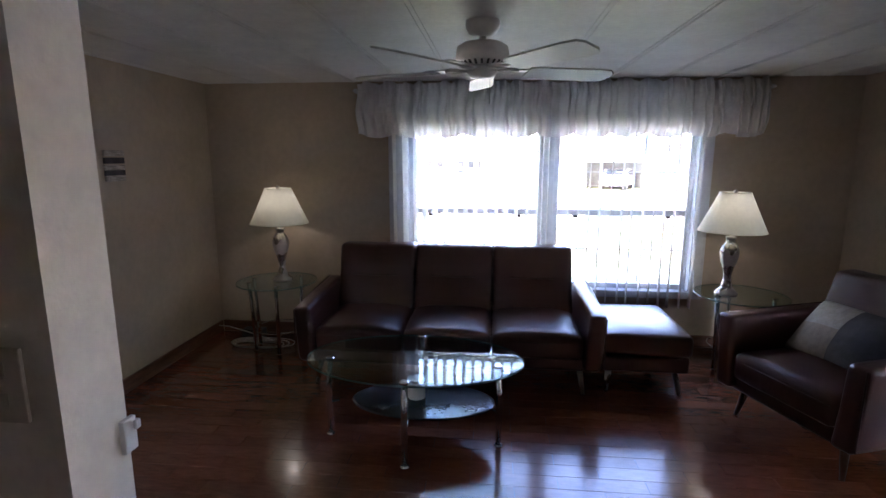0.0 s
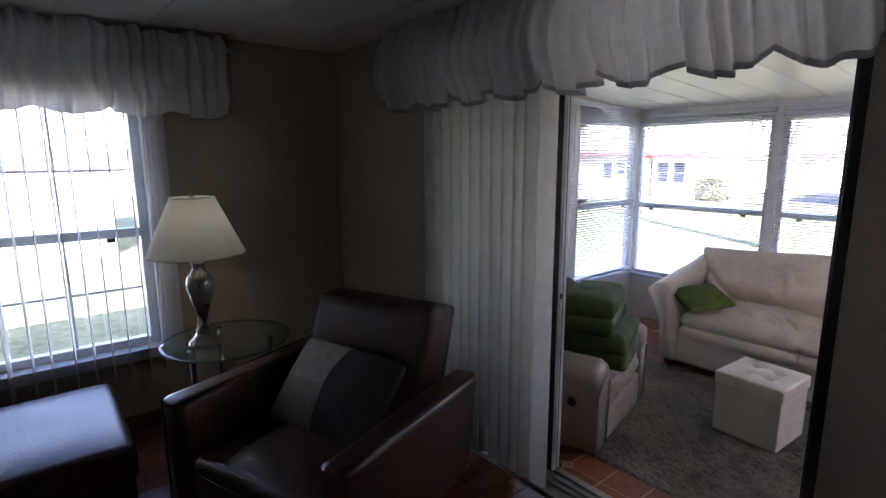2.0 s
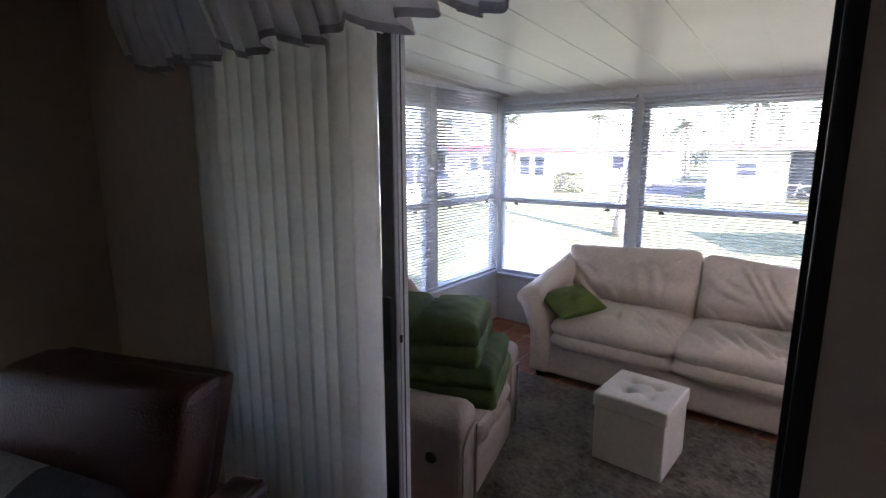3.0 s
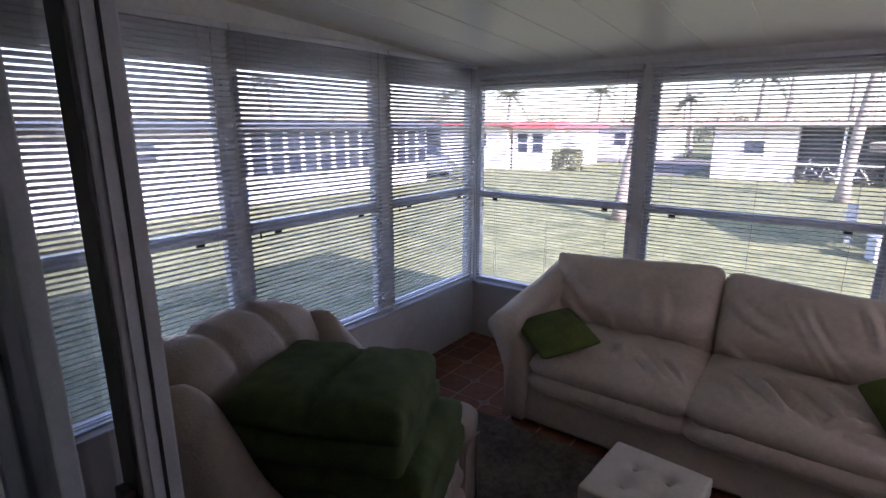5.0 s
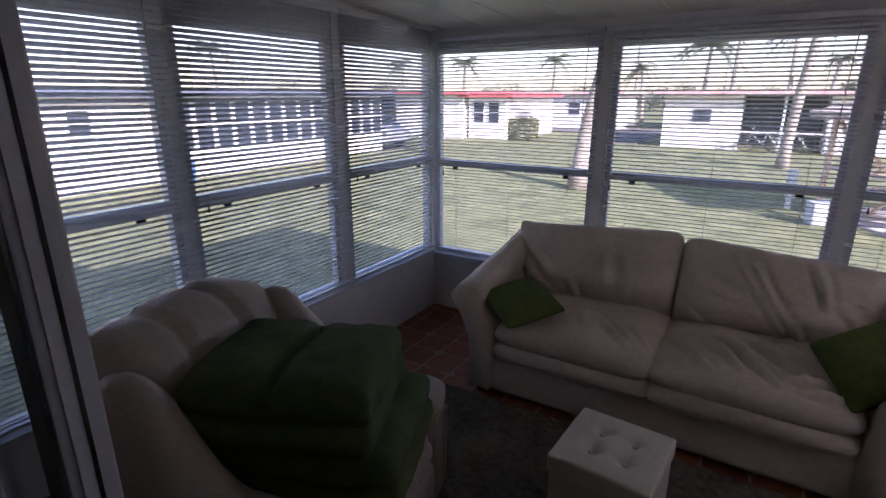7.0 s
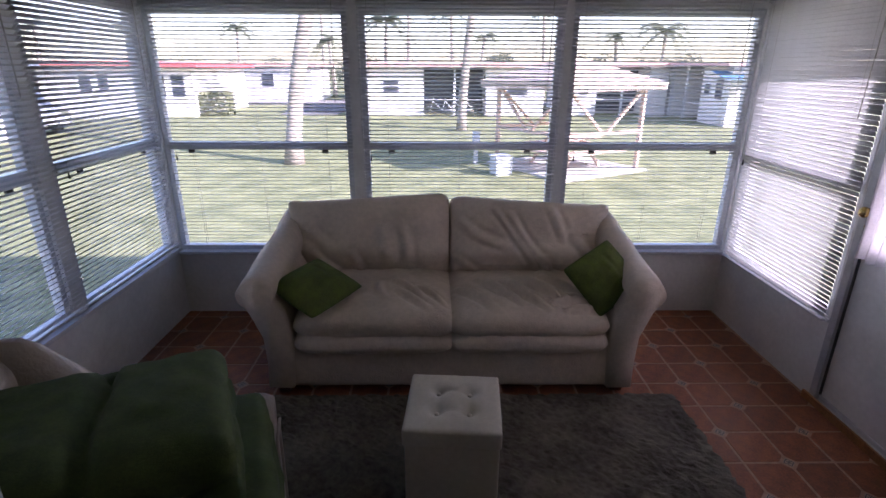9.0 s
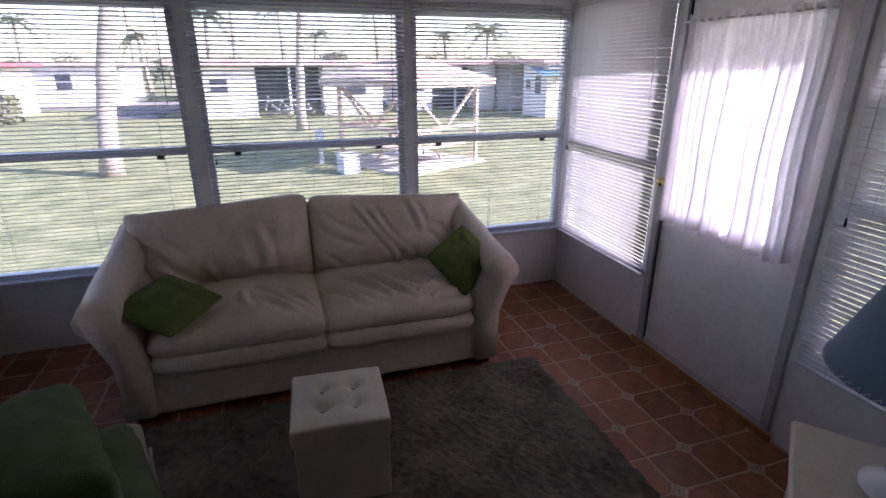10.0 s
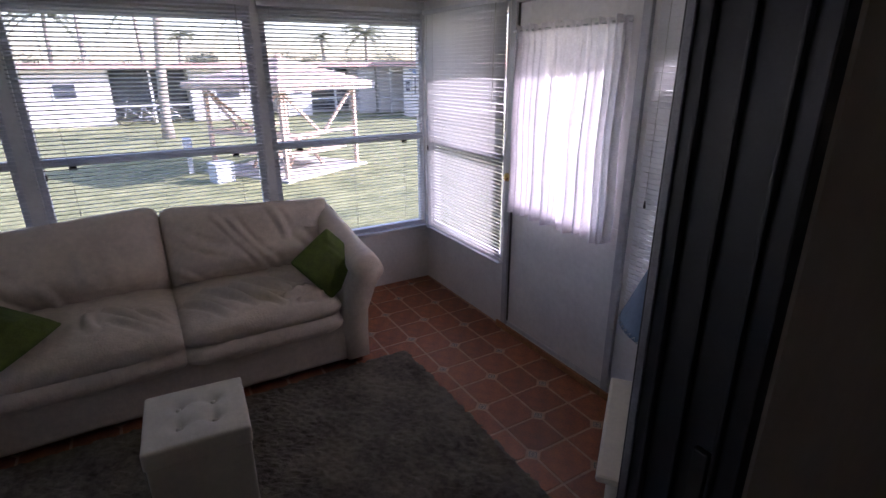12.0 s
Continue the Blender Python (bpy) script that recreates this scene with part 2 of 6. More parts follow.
def box(x0, x1, y0, y1, z0, z1, bevel=0.0, bm=None, segs=2, m=None):
    own = bm is None
    bm = bm or bmesh.new()
    r = bmesh.ops.create_cube(bm, size=1)
    mm = Matrix.Translation(((x0 + x1) / 2, (y0 + y1) / 2, (z0 + z1) / 2)) @ Matrix.Diagonal((abs(x1 - x0), abs(y1 - y0), abs(z1 - z0), 1))
    bmesh.ops.transform(bm, matrix=(m @ mm) if m else mm, verts=r["verts"])
    if bevel:
        edges = list({e for v in r["verts"] for e in v.link_edges})
        bmesh.ops.bevel(bm, geom=edges, offset=min(bevel, 0.45 * min(abs(x1 - x0), abs(y1 - y0), abs(z1 - z0))), segments=segs, affect="EDGES", profile=0.6)
    return bm


def lathe(profile, segs=32, bm=None, m=None, squash=1.0, caps=True):
    """A turned shape from (radius, height) pairs."""
    bm = bm or bmesh.new()
    rings = []
    for r, z in profile:
        rings.append([bm.verts.new((r * math.cos(2 * math.pi * i / segs), squash * r * math.sin(2 * math.pi * i / segs), z)) for i in range(segs)])
    for a, b in zip(rings, rings[1:]):
        for i in range(segs):
            bm.faces.new((a[i], a[(i + 1) % segs], b[(i + 1) % segs], b[i]))
    if caps:
        bm.faces.new(rings[0][::-1])
        bm.faces.new(rings[-1])
    if m:
        bmesh.ops.transform(bm, matrix=m, verts=[v for ring in rings for v in ring])
    return bm


def tube(points, radius, segs=10, bm=None, taper=None):
    """A round bar along points."""
    bm = bm or bmesh.new()
    pts = [Vector(p) for p in points]
    rings = []
    for i, p in enumerate(pts):
        d = (pts[min(i + 1, len(pts) - 1)] - pts[max(i - 1, 0)]).normalized()
        a = d.orthogonal().normalized() if not rings else (last - last.dot(d) * d).normalized()
        last = a
        b = d.cross(a)
        r = taper[i] if taper else radius
        rings.append([bm.verts.new(p + r * (math.cos(2 * math.pi * k / segs) * a + math.sin(2 * math.pi * k / segs) * b)) for k in range(segs)])
    for a, b in zip(rings, rings[1:]):
        for k in range(segs):
            bm.faces.new((a[k], a[(k + 1) % segs], b[(k + 1) % segs], b[k]))
    bm.faces.new(rings[0][::-1])
    bm.faces.new(rings[-1])
    return bm


def cushion(lx, ly, lz, n=2.6, puff=0.35, wrinkle=0.0, freq=6.0, seed=0, res=26, square=5.0, bm=None, m=None, creases=0, deep=0.008, folds=()):
    """A stuffed block centred on the origin: a rounded rectangle in plan, swelling in the middle, with folds."""
    bm = bm or bmesh.new()
    made = []
    top, low = {}, {}
    rng = random.Random(seed * 31 + 5)
    lines = []
    for _ in range(creases):
        # slack folds, mostly fanning in from the rim
        a = rng.uniform(0, 2 * math.pi)
        p0 = Vector((0.95 * lx / 2 * max(-1, min(1, 1.4 * math.cos(a))), 0.95 * ly / 2 * max(-1, min(1, 1.4 * math.sin(a)))))
        p1 = p0 * rng.uniform(0.1, 0.6) + Vector((rng.uniform(-0.12, 0.12), rng.uniform(-0.1, 0.1)))
        lines.append((p0, p1, rng.uniform(0.009, 0.018), deep * rng.uniform(0.5, 1.2), rng.uniform(-0.05, 0.05)))

    for u0, v0, u1, v1, w_, d_ in folds:
        lines.append((Vector((u0 * lx / 2, v0 * ly / 2)), Vector((u1 * lx / 2, v1 * ly / 2)), w_, deep / 0.008 * d_, 0.12 * w_ * rng.uniform(-6, 6)))

    def creased(x, y):
        h = 0.0
        q = Vector((x, y))
        for p0, p1, w, d_, bow in lines:
            e = p1 - p0
            k = max(0.0, min(1.0, (q - p0).dot(e) / max(1e-6, e.length_squared)))
            c = p0 + e * k + Vector((-e.y, e.x)).normalized() * bow * math.sin(math.pi * k)
            r = (q - c).length / w
            if r < 3:
                h += d_ * (math.exp(-r * r) - 0.6 * math.exp(-((r - 1.6) ** 2) * 2)) * (math.sin(math.pi * (0.12 + 0.80 * k)) if folds else 1 - 0.75 * k)
        return h
    for i in range(res + 1):
        for j in range(res + 1):
            u, v = 2 * i / res - 1, 2 * j / res - 1
            # round the corners of the plan
            k = max(abs(u), abs(v)) / max(1e-6, (abs(u) ** square + abs(v) ** square) ** (1 / square))
            x, y = u * k * lx / 2, v * k * ly / 2
            edge = max(0.0, 1 - max(abs(u), abs(v)) ** n) ** 0.5
            swell = (1 - puff) * edge + puff * edge * (1 - 0.5 * (u * u + v * v))
            q = Vector((x * freq + seed * 7.3, y * freq, seed * 3.1))
            fold = wrinkle * edge * (noise.noise(q) + 0.6 * abs(noise.noise(q * 2.3)) + 0.5 * noise.noise(Vector((q.x * 3.5, q.y * 0.9, q.z)))) + (edge * creased(x, y) if lines else 0)
            h = lz / 2 * swell
            for side, store, s in ((1, top, 1), (0, low, -1)):
                if not side and (i in (0, res) or j in (0, res)):
                    low[i, j] = top[i, j]
                    continue
                vv = bm.verts.new((x, y, s * h + (fold if side else -0.4 * fold)))
                store[i, j] = vv
                made.append(vv)
    for i in range(res):
        for j in range(res):
            bm.faces.new((top[i, j], top[i + 1, j], top[i + 1, j + 1], top[i, j + 1]))
            try:
                bm.faces.new((low[i, j], low[i, j + 1], low[i + 1, j + 1], low[i + 1, j]))
            except ValueError:
                pass
    if m:
        bmesh.ops.transform(bm, matrix=m, verts=made)
    return bm


def soft_block(x0, x1, y0, y1, z0, z1, r=0.05, wrinkle=0.0, freq=5.0, seed=0, cuts=8, top_only=False, bm=None, shape=None, m=None):
    """A bevelled upholstered block with subdivided faces and uneven stuffing. shape: a function that moves each point."""
    own = bmesh.new()
    box(x0, x1, y0, y1, z0, z1, r, own, 3)
    bmesh.ops.subdivide_edges(own, edges=[e for e in own.edges if e.calc_length() > 0.12], cuts=cuts, use_grid_fill=True)
    own.normal_update()
    for v in own.verts:
        if wrinkle:
            q = v.co * freq + Vector((seed * 5.1, seed * 2.7, 0))
            v.co += v.normal * wrinkle * (noise.noise(q) + 0.6 * noise.noise(q * 2.4))
    if shape:
        for v in own.verts:
            v.co = shape(v.co.copy())
    if m:
        bmesh.ops.transform(own, matrix=m, verts=own.verts)
    if bm is None:
        return own
    me = bpy.data.meshes.new("tmp")
    own.to_mesh(me)
    own.free()
    bm.from_mesh(me)
    bpy.data.meshes.remove(me)
    return bm


def prism(outline, axis, a, b, bm=None):
    """Extrude a 2D outline along an axis from a to b."""
    bm = bm or bmesh.new()
    def put(p, h):
        return {"x": (h, p[0], p[1]), "y": (p[0], h, p[1]), "z": (p[0], p[1], h)}[axis]
    va, vb = [bm.verts.new(put(p, a)) for p in outline], [bm.verts.new(put(p, b)) for p in outline]
    bm.faces.new(va)
    bm.faces.new(vb[::-1])
    for i in range(len(outline)):
        j = (i + 1) % len(outline)
        bm.faces.new((va[i], va[j], vb[j], vb[i]))
    return bm

# ---- the large structure ----
LF, CEIL, GROUND = 0.21, 2.34, -0.60          # living floor, living ceiling, lawn
LX0, LX1, LY0, LY1 = -2.40, 2.70, -1.80, 4.20  # living room
SX0, SX1, SY0, SY1 = 2.90, 6.03, 0.20, 4.02    # sunroom
I4 = Matrix.Identity(4)


def sr_ceiling(x):
    return 2.143 + (SX1 - x) * 0.057


def wall(name, boxes, mat_, label, posts=()):
    bm = bmesh.new()
    for b in boxes:
        box(*b, bm=bm)
    w_ = single(name, bm, mat_, label, "wall", kind="structure")
    for b in posts:
        part("post", box(*b, 0.004), mat_, w_)
    return w_


WIN = (-0.86, 1.68, 0.62, 2.02)   # living window opening: x0, x1, z0, z1
wall("wall_north", [(LX0 - 0.1, WIN[0], LY1, LY1 + 0.12, 0, CEIL + 0.1), (WIN[1], LX1, LY1, LY1 + 0.12, 0, CEIL + 0.1),
                    (WIN[0], WIN[1], LY1, LY1 + 0.12, 0, WIN[2]), (WIN[0], WIN[1], LY1, LY1 + 0.12, WIN[3], CEIL + 0.1)], M_WALL, "tan painted living room wall with a wide window")
wall("wall_west", [(LX0 - 0.1, LX0, LY0, LY1, 0, CEIL + 0.1)], M_WALL, "tan painted living room side wall")
wall("wall_south", [(LX0 - 0.1, LX1, LY0 - 0.1, LY0, 0, CEIL + 0.1)], M_WALL, "tan painted wall at the far end of the living room")
SLIDE = (1.468, 3.22, 2.20)        # slider opening: y0, y1, top
wall("wall_east", [(LX1, SX0, LY0 - 0.1, SLIDE[0], 0, CEIL + 0.1), (LX1, SX0, SLIDE[1], LY1 + 0.12, 0, CEIL + 0.1), (LX1, SX0, SLIDE[0], SLIDE[1], SLIDE[2], CEIL + 0.1),
                   (LX1, SX0, SLIDE[0], SLIDE[1], 0, LF)], M_WALL, "tan painted wall with a sliding door opening")
wall("partition", [(LX0, -0.77, 0.785, 0.94, LF, CEIL)], M_WALL_PALE, "cream textured partition end beside the living room")

# living ceiling: boards with raised double battens
bm = box(LX0 - 0.1, LX1 + 0.14, LY0 - 0.1, LY1 + 0.12, CEIL, CEIL + 0.1)
x = LX0 + 0.05
while x < LX1:
    for dx in (-0.012, 0.012):
        box(x + dx - 0.005, x + dx + 0.005, LY0, LY1, CEIL - 0.004, CEIL + 0.001, 0, bm)
    x += 0.40
single("ceiling", bm, M_CEIL, "white textured ceiling boards with raised seams", "ceiling", kind="structure")
roof = box(LX0 - 0.4, SX0 + 0.05, LY0 - 0.12, LY1 + 0.45, CEIL + 0.12, CEIL + 0.34)
single("home_roof", roof, M_ROOF_TOP, "flat white roof of the home", "roof", kind="structure")

# sunroom ceiling, sloping down to the east
bm = prism([(SX0 - 0.02, sr_ceiling(SX0 - 0.02)), (SX1 + 0.35, sr_ceiling(SX1 + 0.35)), (SX1 + 0.35, sr_ceiling(SX1 + 0.35) + 0.08), (SX0 - 0.02, sr_ceiling(SX0 - 0.02) + 0.08)], "y", SY0 - 0.95, SY1 + 0.35)
y = SY0 + 0.1
while y < SY1:
    prism([(SX0, sr_ceiling(SX0) + 0.001), (SX1, sr_ceiling(SX1) + 0.001), (SX1, sr_ceiling(SX1) - 0.003), (SX0, sr_ceiling(SX0) - 0.003)], "y", y, y + 0.012, bm)
    y += 0.30
single("ceiling_sunroom", bm, M_SR_CEIL, "glossy cream sunroom ceiling panels sloping down to the windows", "ceiling", kind="structure")

# sunroom walls
SILL, RAIL, HEAD, GLASS_TOP = 0.47, 1.19, 2.06, 2.022
E_BAYS = ((2.775, 4.005), (1.45, 2.70), (0.215, 1.385))
N_BAYS = ((2.94, 3.93), (3.99, 4.95), (5.045, 6.0))
S_BAYS = ((5.00, 5.97), (2.94, 3.94))
DOOR = (4.00, 4.96, 2.08)


def gaps(bays, lo, hi):
    """The uprights between bays."""
    cuts = sorted(bays)
    ends = [lo] + [v for b in cuts for v in b] + [hi]
    return list(zip(ends[::2], ends[1::2]))


TH = 0.09
boxes = [(SX1, SX1 + TH, SY0 - TH, SY1 + TH, GROUND, SILL), (SX1, SX1 + TH, SY0 - TH, SY1 + TH, GLASS_TOP, sr_ceiling(SX1) + 0.06)]
posts = [(SX1 - 0.003, SX1 + TH, a, b, SILL, GLASS_TOP) for a, b in gaps(E_BAYS, SY0 - TH, SY1 + TH)]
wall("wall_sunroom_east", boxes, M_WHITE, "white sunroom knee wall and posts under a window row", posts)
boxes = [(SX0, SX1, SY1, SY1 + TH, GROUND, SILL + 0.03), (SX0, SX1, SY1, SY1 + TH, GLASS_TOP, sr_ceiling(SX1))]
posts = [(a, b, SY1 - 0.003, SY1 + TH, SILL + 0.03, GLASS_TOP) for a, b in gaps(N_BAYS, SX0, SX1)]
w = wall("wall_sunroom_north", boxes, M_WHITE, "white sunroom knee wall and posts with a tapering board above the windows", posts)
bm = prism([(SX0, sr_ceiling(SX1)), (SX1, sr_ceiling(SX1)), (SX0, sr_ceiling(SX0) + 0.03)], "y", SY1, SY1 + TH)
part("header_board", bm, M_WHITE, w)
boxes = [(DOOR[1], SX1, SY0 - TH, SY0, GROUND, SILL), (SX0, DOOR[0], SY0 - TH, SY0, GROUND, SILL), (DOOR[0], DOOR[1], SY0 - TH, SY0, GROUND, 0.03),
         (SX0, SX1, SY0 - TH, SY0, max(HEAD, DOOR[2]), sr_ceiling(SX1)), (SX0, DOOR[0], SY0 - TH, SY0, HEAD, DOOR[2]), (DOOR[1], SX1, SY0 - TH, SY0, HEAD, DOOR[2])]
posts = [(SX0, 2.94, SY0 - TH, SY0, SILL, HEAD), (3.94, DOOR[0], SY0 - TH, SY0, SILL, HEAD), (DOOR[1], 5.00, SY0 - TH, SY0, SILL, HEAD), (5.97, SX1, SY0 - TH, SY0, SILL, HEAD)]
w = wall("wall_sunroom_south", boxes, M_WHITE, "white sunroom wall with windows either side of a door", posts)
bm = prism([(SX0, sr_ceiling(SX1)), (SX1, sr_ceiling(SX1)), (SX0, sr_ceiling(SX0) + 0.03)], "y", SY0 - TH, SY0)
part("header_board", bm, M_WHITE, w)
# the home's outside wall below the sunroom side and round the living room
wall("home_skirt", [(LX0 - 0.1, SX0, LY1 + 0.005, LY1 + 0.11, GROUND, 0), (LX0 - 0.1, LX0, LY0, LY1, GROUND, 0), (SX0 - 0.13, SX0 - 0.01, LY0, SY0 - TH, GROUND, 0)], M_SIDING, "white skirting under the home")


# ---- windows ----
def frame_bars(parent, along, at, bay, z0, z1, rail, mat_, depth=0.05, bar=0.035):
    """Aluminium sash: frame, meeting rail, two panes and latches. along: the axis the window runs along; at: the inner face."""
    a, b = bay
    def bx(a0, a1, d0, d1, h0, h1, bev=0.004):
        return box(d0, d1, a0, a1, h0, h1, bev) if along == "y" else box(a0, a1, d0, d1, h0, h1, bev)
    s = 1 if at[1] > 0 else -1
    f = at[0]
    d0, d1 = sorted((f + s * 0.015, f + s * (0.015 + depth)))
    for nm, q in (("jamb", (a, a + bar, d0, d1, z0, z1)), ("jamb", (b - bar, b, d0, d1, z0, z1)), ("sill", (a + bar, b - bar, d0, d1, z0, z0 + bar)), ("head", (a + bar, b - bar, d0, d1, z1 - bar, z1))):
        part(nm, bx(*q), mat_, parent)
    r0, r1 = sorted((f + s * 0.008, f + s * 0.055))
    part("meeting_rail", bx(a + bar, b - bar, r0, r1, rail - 0.024, rail + 0.024), mat_, parent)
    g = f + s * 0.035
    for h0, h1 in ((z0 + bar, rail - 0.024), (rail + 0.024, z1 - bar)):
        p = part("pane", bx(a + bar, b - bar, g - 0.002, g + 0.002, h0, h1, 0), M_GLASS, parent)
        p.visible_shadow = False
    for e in (a + 0.18, b - 0.18):
        l0, l1 = sorted((f - s * 0.006, f + s * 0.008))
        part("latch", bx(e - 0.02, e + 0.02, l0, l1, rail - 0.045, rail - 0.022), M_BLACK, parent, "small black sash latch")


for i, bay in enumerate(E_BAYS):
    w = thing("window_%d" % (i + 1), "white aluminium single-hung sunroom window", "window", kind="structure")
    frame_bars(w, "y", (SX1, 1), bay, SILL, GLASS_TOP, RAIL, M_ALU)
for i, bay in enumerate(N_BAYS):
    w = thing("window_%d" % (i + 4), "white aluminium single-hung sunroom window", "window", kind="structure")
    frame_bars(w, "x", (SY1, 1), bay, SILL + 0.03, GLASS_TOP, RAIL + 0.03, M_ALU)
for i, bay in enumerate(S_BAYS):
    w = thing("window_%d" % (i + 7), "white aluminium single-hung sunroom window", "window", kind="structure")
    frame_bars(w, "x", (SY0, -1), bay, SILL, HEAD, RAIL - 0.04, M_ALU)
# narrow sill ledges
single("sill_east", box(SX1 - 0.03, SX1 + 0.01, SY0 + 0.01, SY1 - 0.01, SILL - 0.025, SILL, 0.004), M_ALU, "white aluminium window ledge", "sill", kind="structure")
single("sill_north", box(SX0 + 0.01, SX1 - 0.035, SY1 - 0.03, SY1 + 0.01, SILL + 0.005, SILL + 0.03, 0.004), M_ALU, "white aluminium window ledge", "sill", kind="structure")
single("sill_south", box(4.98, SX1 - 0.035, SY0 - 0.01, SY0 + 0.010, SILL - 0.022, SILL, 0.004), M_ALU, "white aluminium window ledge", "sill", kind="structure")
single("sill_south", box(SX0 + 0.01, 3.96, SY0 - 0.01, SY0 + 0.010, SILL - 0.022, SILL, 0.004), M_ALU, "white aluminium window ledge", "sill", kind="structure")

# living room window: two sashes side by side, each three panes wide
w = thing("window_9", "wide white double window with gridded sashes", "window", kind="structure")
for a, b in ((-0.70, 0.39), (0.48, 1.57)):
    frame_bars(w, "x", (LY1 + 0.03, 1), (a, b), 0.68, 2.02, 1.305, M_ALU, 0.05, 0.045)
    for k in (1, 2):
        xx = a + 0.045 + (b - a - 0.09) * k / 3
        part("muntin", box(xx - 0.006, xx + 0.006, LY1 + 0.072, LY1 + 0.088, 0.725, 1.28), M_ALU, w)
        part("muntin", box(xx - 0.006, xx + 0.006, LY1 + 0.072, LY1 + 0.088, 1.33, 1.975), M_ALU, w)
    for zz in (1.0, 1.63):
        part("muntin", box(a + 0.045, b - 0.045, LY1 + 0.074, LY1 + 0.086, zz - 0.006, zz + 0.006), M_ALU, w)
part("mullion", box(0.392, 0.478, LY1 - 0.005, LY1 + 0.10, 0.68, 2.02, 0.004), M_ALU, w)
for a, b in ((-0.86, -0.702), (1.572, 1.68)):
    part("side_jamb", box(a, b, LY1 - 0.012, LY1 + 0.10, 0.64, 2.02, 0.004), M_ALU, w)
    part("side_jamb", box(a + 0.03, b - 0.03, LY1 - 0.03, LY1 - 0.014, 0.64, 2.02, 0.004), M_ALU, w)
part("stool", box(-0.86, 1.68, LY1 - 0.03, LY1 + 0.10, 0.62, 0.678, 0.004), M_ALU, w)

# ---- sliding door between the rooms ----
d = thing("door_1", "half open aluminium sliding glass door", "sliding door", kind="structure")
for y0, y1 in ((SLIDE[0], SLIDE[0] + 0.03), (SLIDE[1] - 0.03, SLIDE[1])):
    part("jamb", box(2.705, 2.902, y0, y1, LF + 0.001, SLIDE[2], 0.004), M_BRONZE, d)
for x0 in (2.735, 2.795, 2.85):
    part("jamb_fin", box(x0, x0 + 0.006, SLIDE[0] + 0.03, SLIDE[0] + 0.042, LF + 0.025, SLIDE[2] - 0.03, 0.002), M_BRONZE, d)
part("jamb_strip", box(2.880, 2.894, SLIDE[0] + 0.0305, SLIDE[0] + 0.036, LF + 0.03, SLIDE[2] - 0.031, 0.002), M_STRIP, d, "grey aluminium jamb strip")
part("keeper", box(2.745, 2.77, SLIDE[0] + 0.03, SLIDE[0] + 0.043, 1.03, 1.15, 0.003), M_BLACK, d, "black latch keeper")
part("keeper", box(2.735, 2.765, SLIDE[0] + 0.03, SLIDE[0] + 0.046, 0.50, 0.57, 0.003), M_ALU_GREY, d)
part("head_track", box(2.705, 2.902, SLIDE[0] + 0.03, SLIDE[1] - 0.03, SLIDE[2] - 0.03, SLIDE[2], 0.003), M_ALU_GREY, d)
bm = box(2.705, 2.902, SLIDE[0] + 0.03, SLIDE[1] - 0.03, LF + 0.001, LF + 0.015)
for x0 in (2.765, 2.806, 2.85):
    box(x0, x0 + 0.006, SLIDE[0] + 0.03, SLIDE[1] - 0.03, LF + 0.012, LF + 0.03, 0, bm)
part("floor_track", bm, M_ALU_GREY, d)
for nm, x0, x1, y0, y1 in (("sliding_panel", 2.830, 2.885, 2.486, 3.14), ("fixed_panel", 2.79, 2.824, 2.72, 3.185)):
    st = 0.052
    bm = box(x0, x1, y0, y0 + st, LF + 0.032, SLIDE[2] - 0.032, 0.004)
    box(x0, x1, y1 - 0.06, y1, LF + 0.032, SLIDE[2] - 0.032, 0.004, bm)
    box(x0, x1, y0 + st, y1 - 0.06, LF + 0.032, LF + 0.12, 0.003, bm)
    box(x0, x1, y0 + st, y1 - 0.06, SLIDE[2] - 0.10, SLIDE[2] - 0.032, 0.003, bm)
    p = part(nm, bm, M_ALU, d, "white sliding door frame")
    g = part("pane", box((x0 + x1) / 2 - 0.002, (x0 + x1) / 2 + 0.002, y0 + st - 0.005, y1 - 0.055, LF + 0.115, SLIDE[2] - 0.095), M_GLASS, p)
    g.visible_shadow = False
    if nm == "sliding_panel":
        # thin dark sheet paints the shade on the white stile's living room face
        part("stile_dark_face", box(x0 - 0.006, x0 - 0.001, y0 + 0.002, y0 + st, LF + 0.034, SLIDE[2] - 0.034, 0.001), M_UNLIT_GREY, p, "dark sheet for the stile's shaded living room face")
        # the groove's darkness, coloured on as a nearly flush black strip
        part("groove_strip", box(x0 + 0.029, x0 + 0.034, y0 - 0.0012, y0 - 0.0002, LF + 0.034, SLIDE[2] - 0.034), M_GROOVE, p, "dark strip drawn for the edge groove")
        part("edge_lip", box(x0 + 0.012, x0 + 0.015, y0 - 0.004, y0 - 0.0005, LF + 0.034, SLIDE[2] - 0.034), M_ALU, p)
        part("latch", box(x0 - 0.024, x0 - 0.0065, y0 + 0.006, y0 + 0.036, 1.02, 1.22, 0.004), M_BLACK, p, "black door latch and pull")
        part("latch_lever", box(x0 + 0.004, x0 + 0.014, y0 - 0.012, y0 - 0.0045, 1.075, 1.10, 0.003), M_BLACK, p)

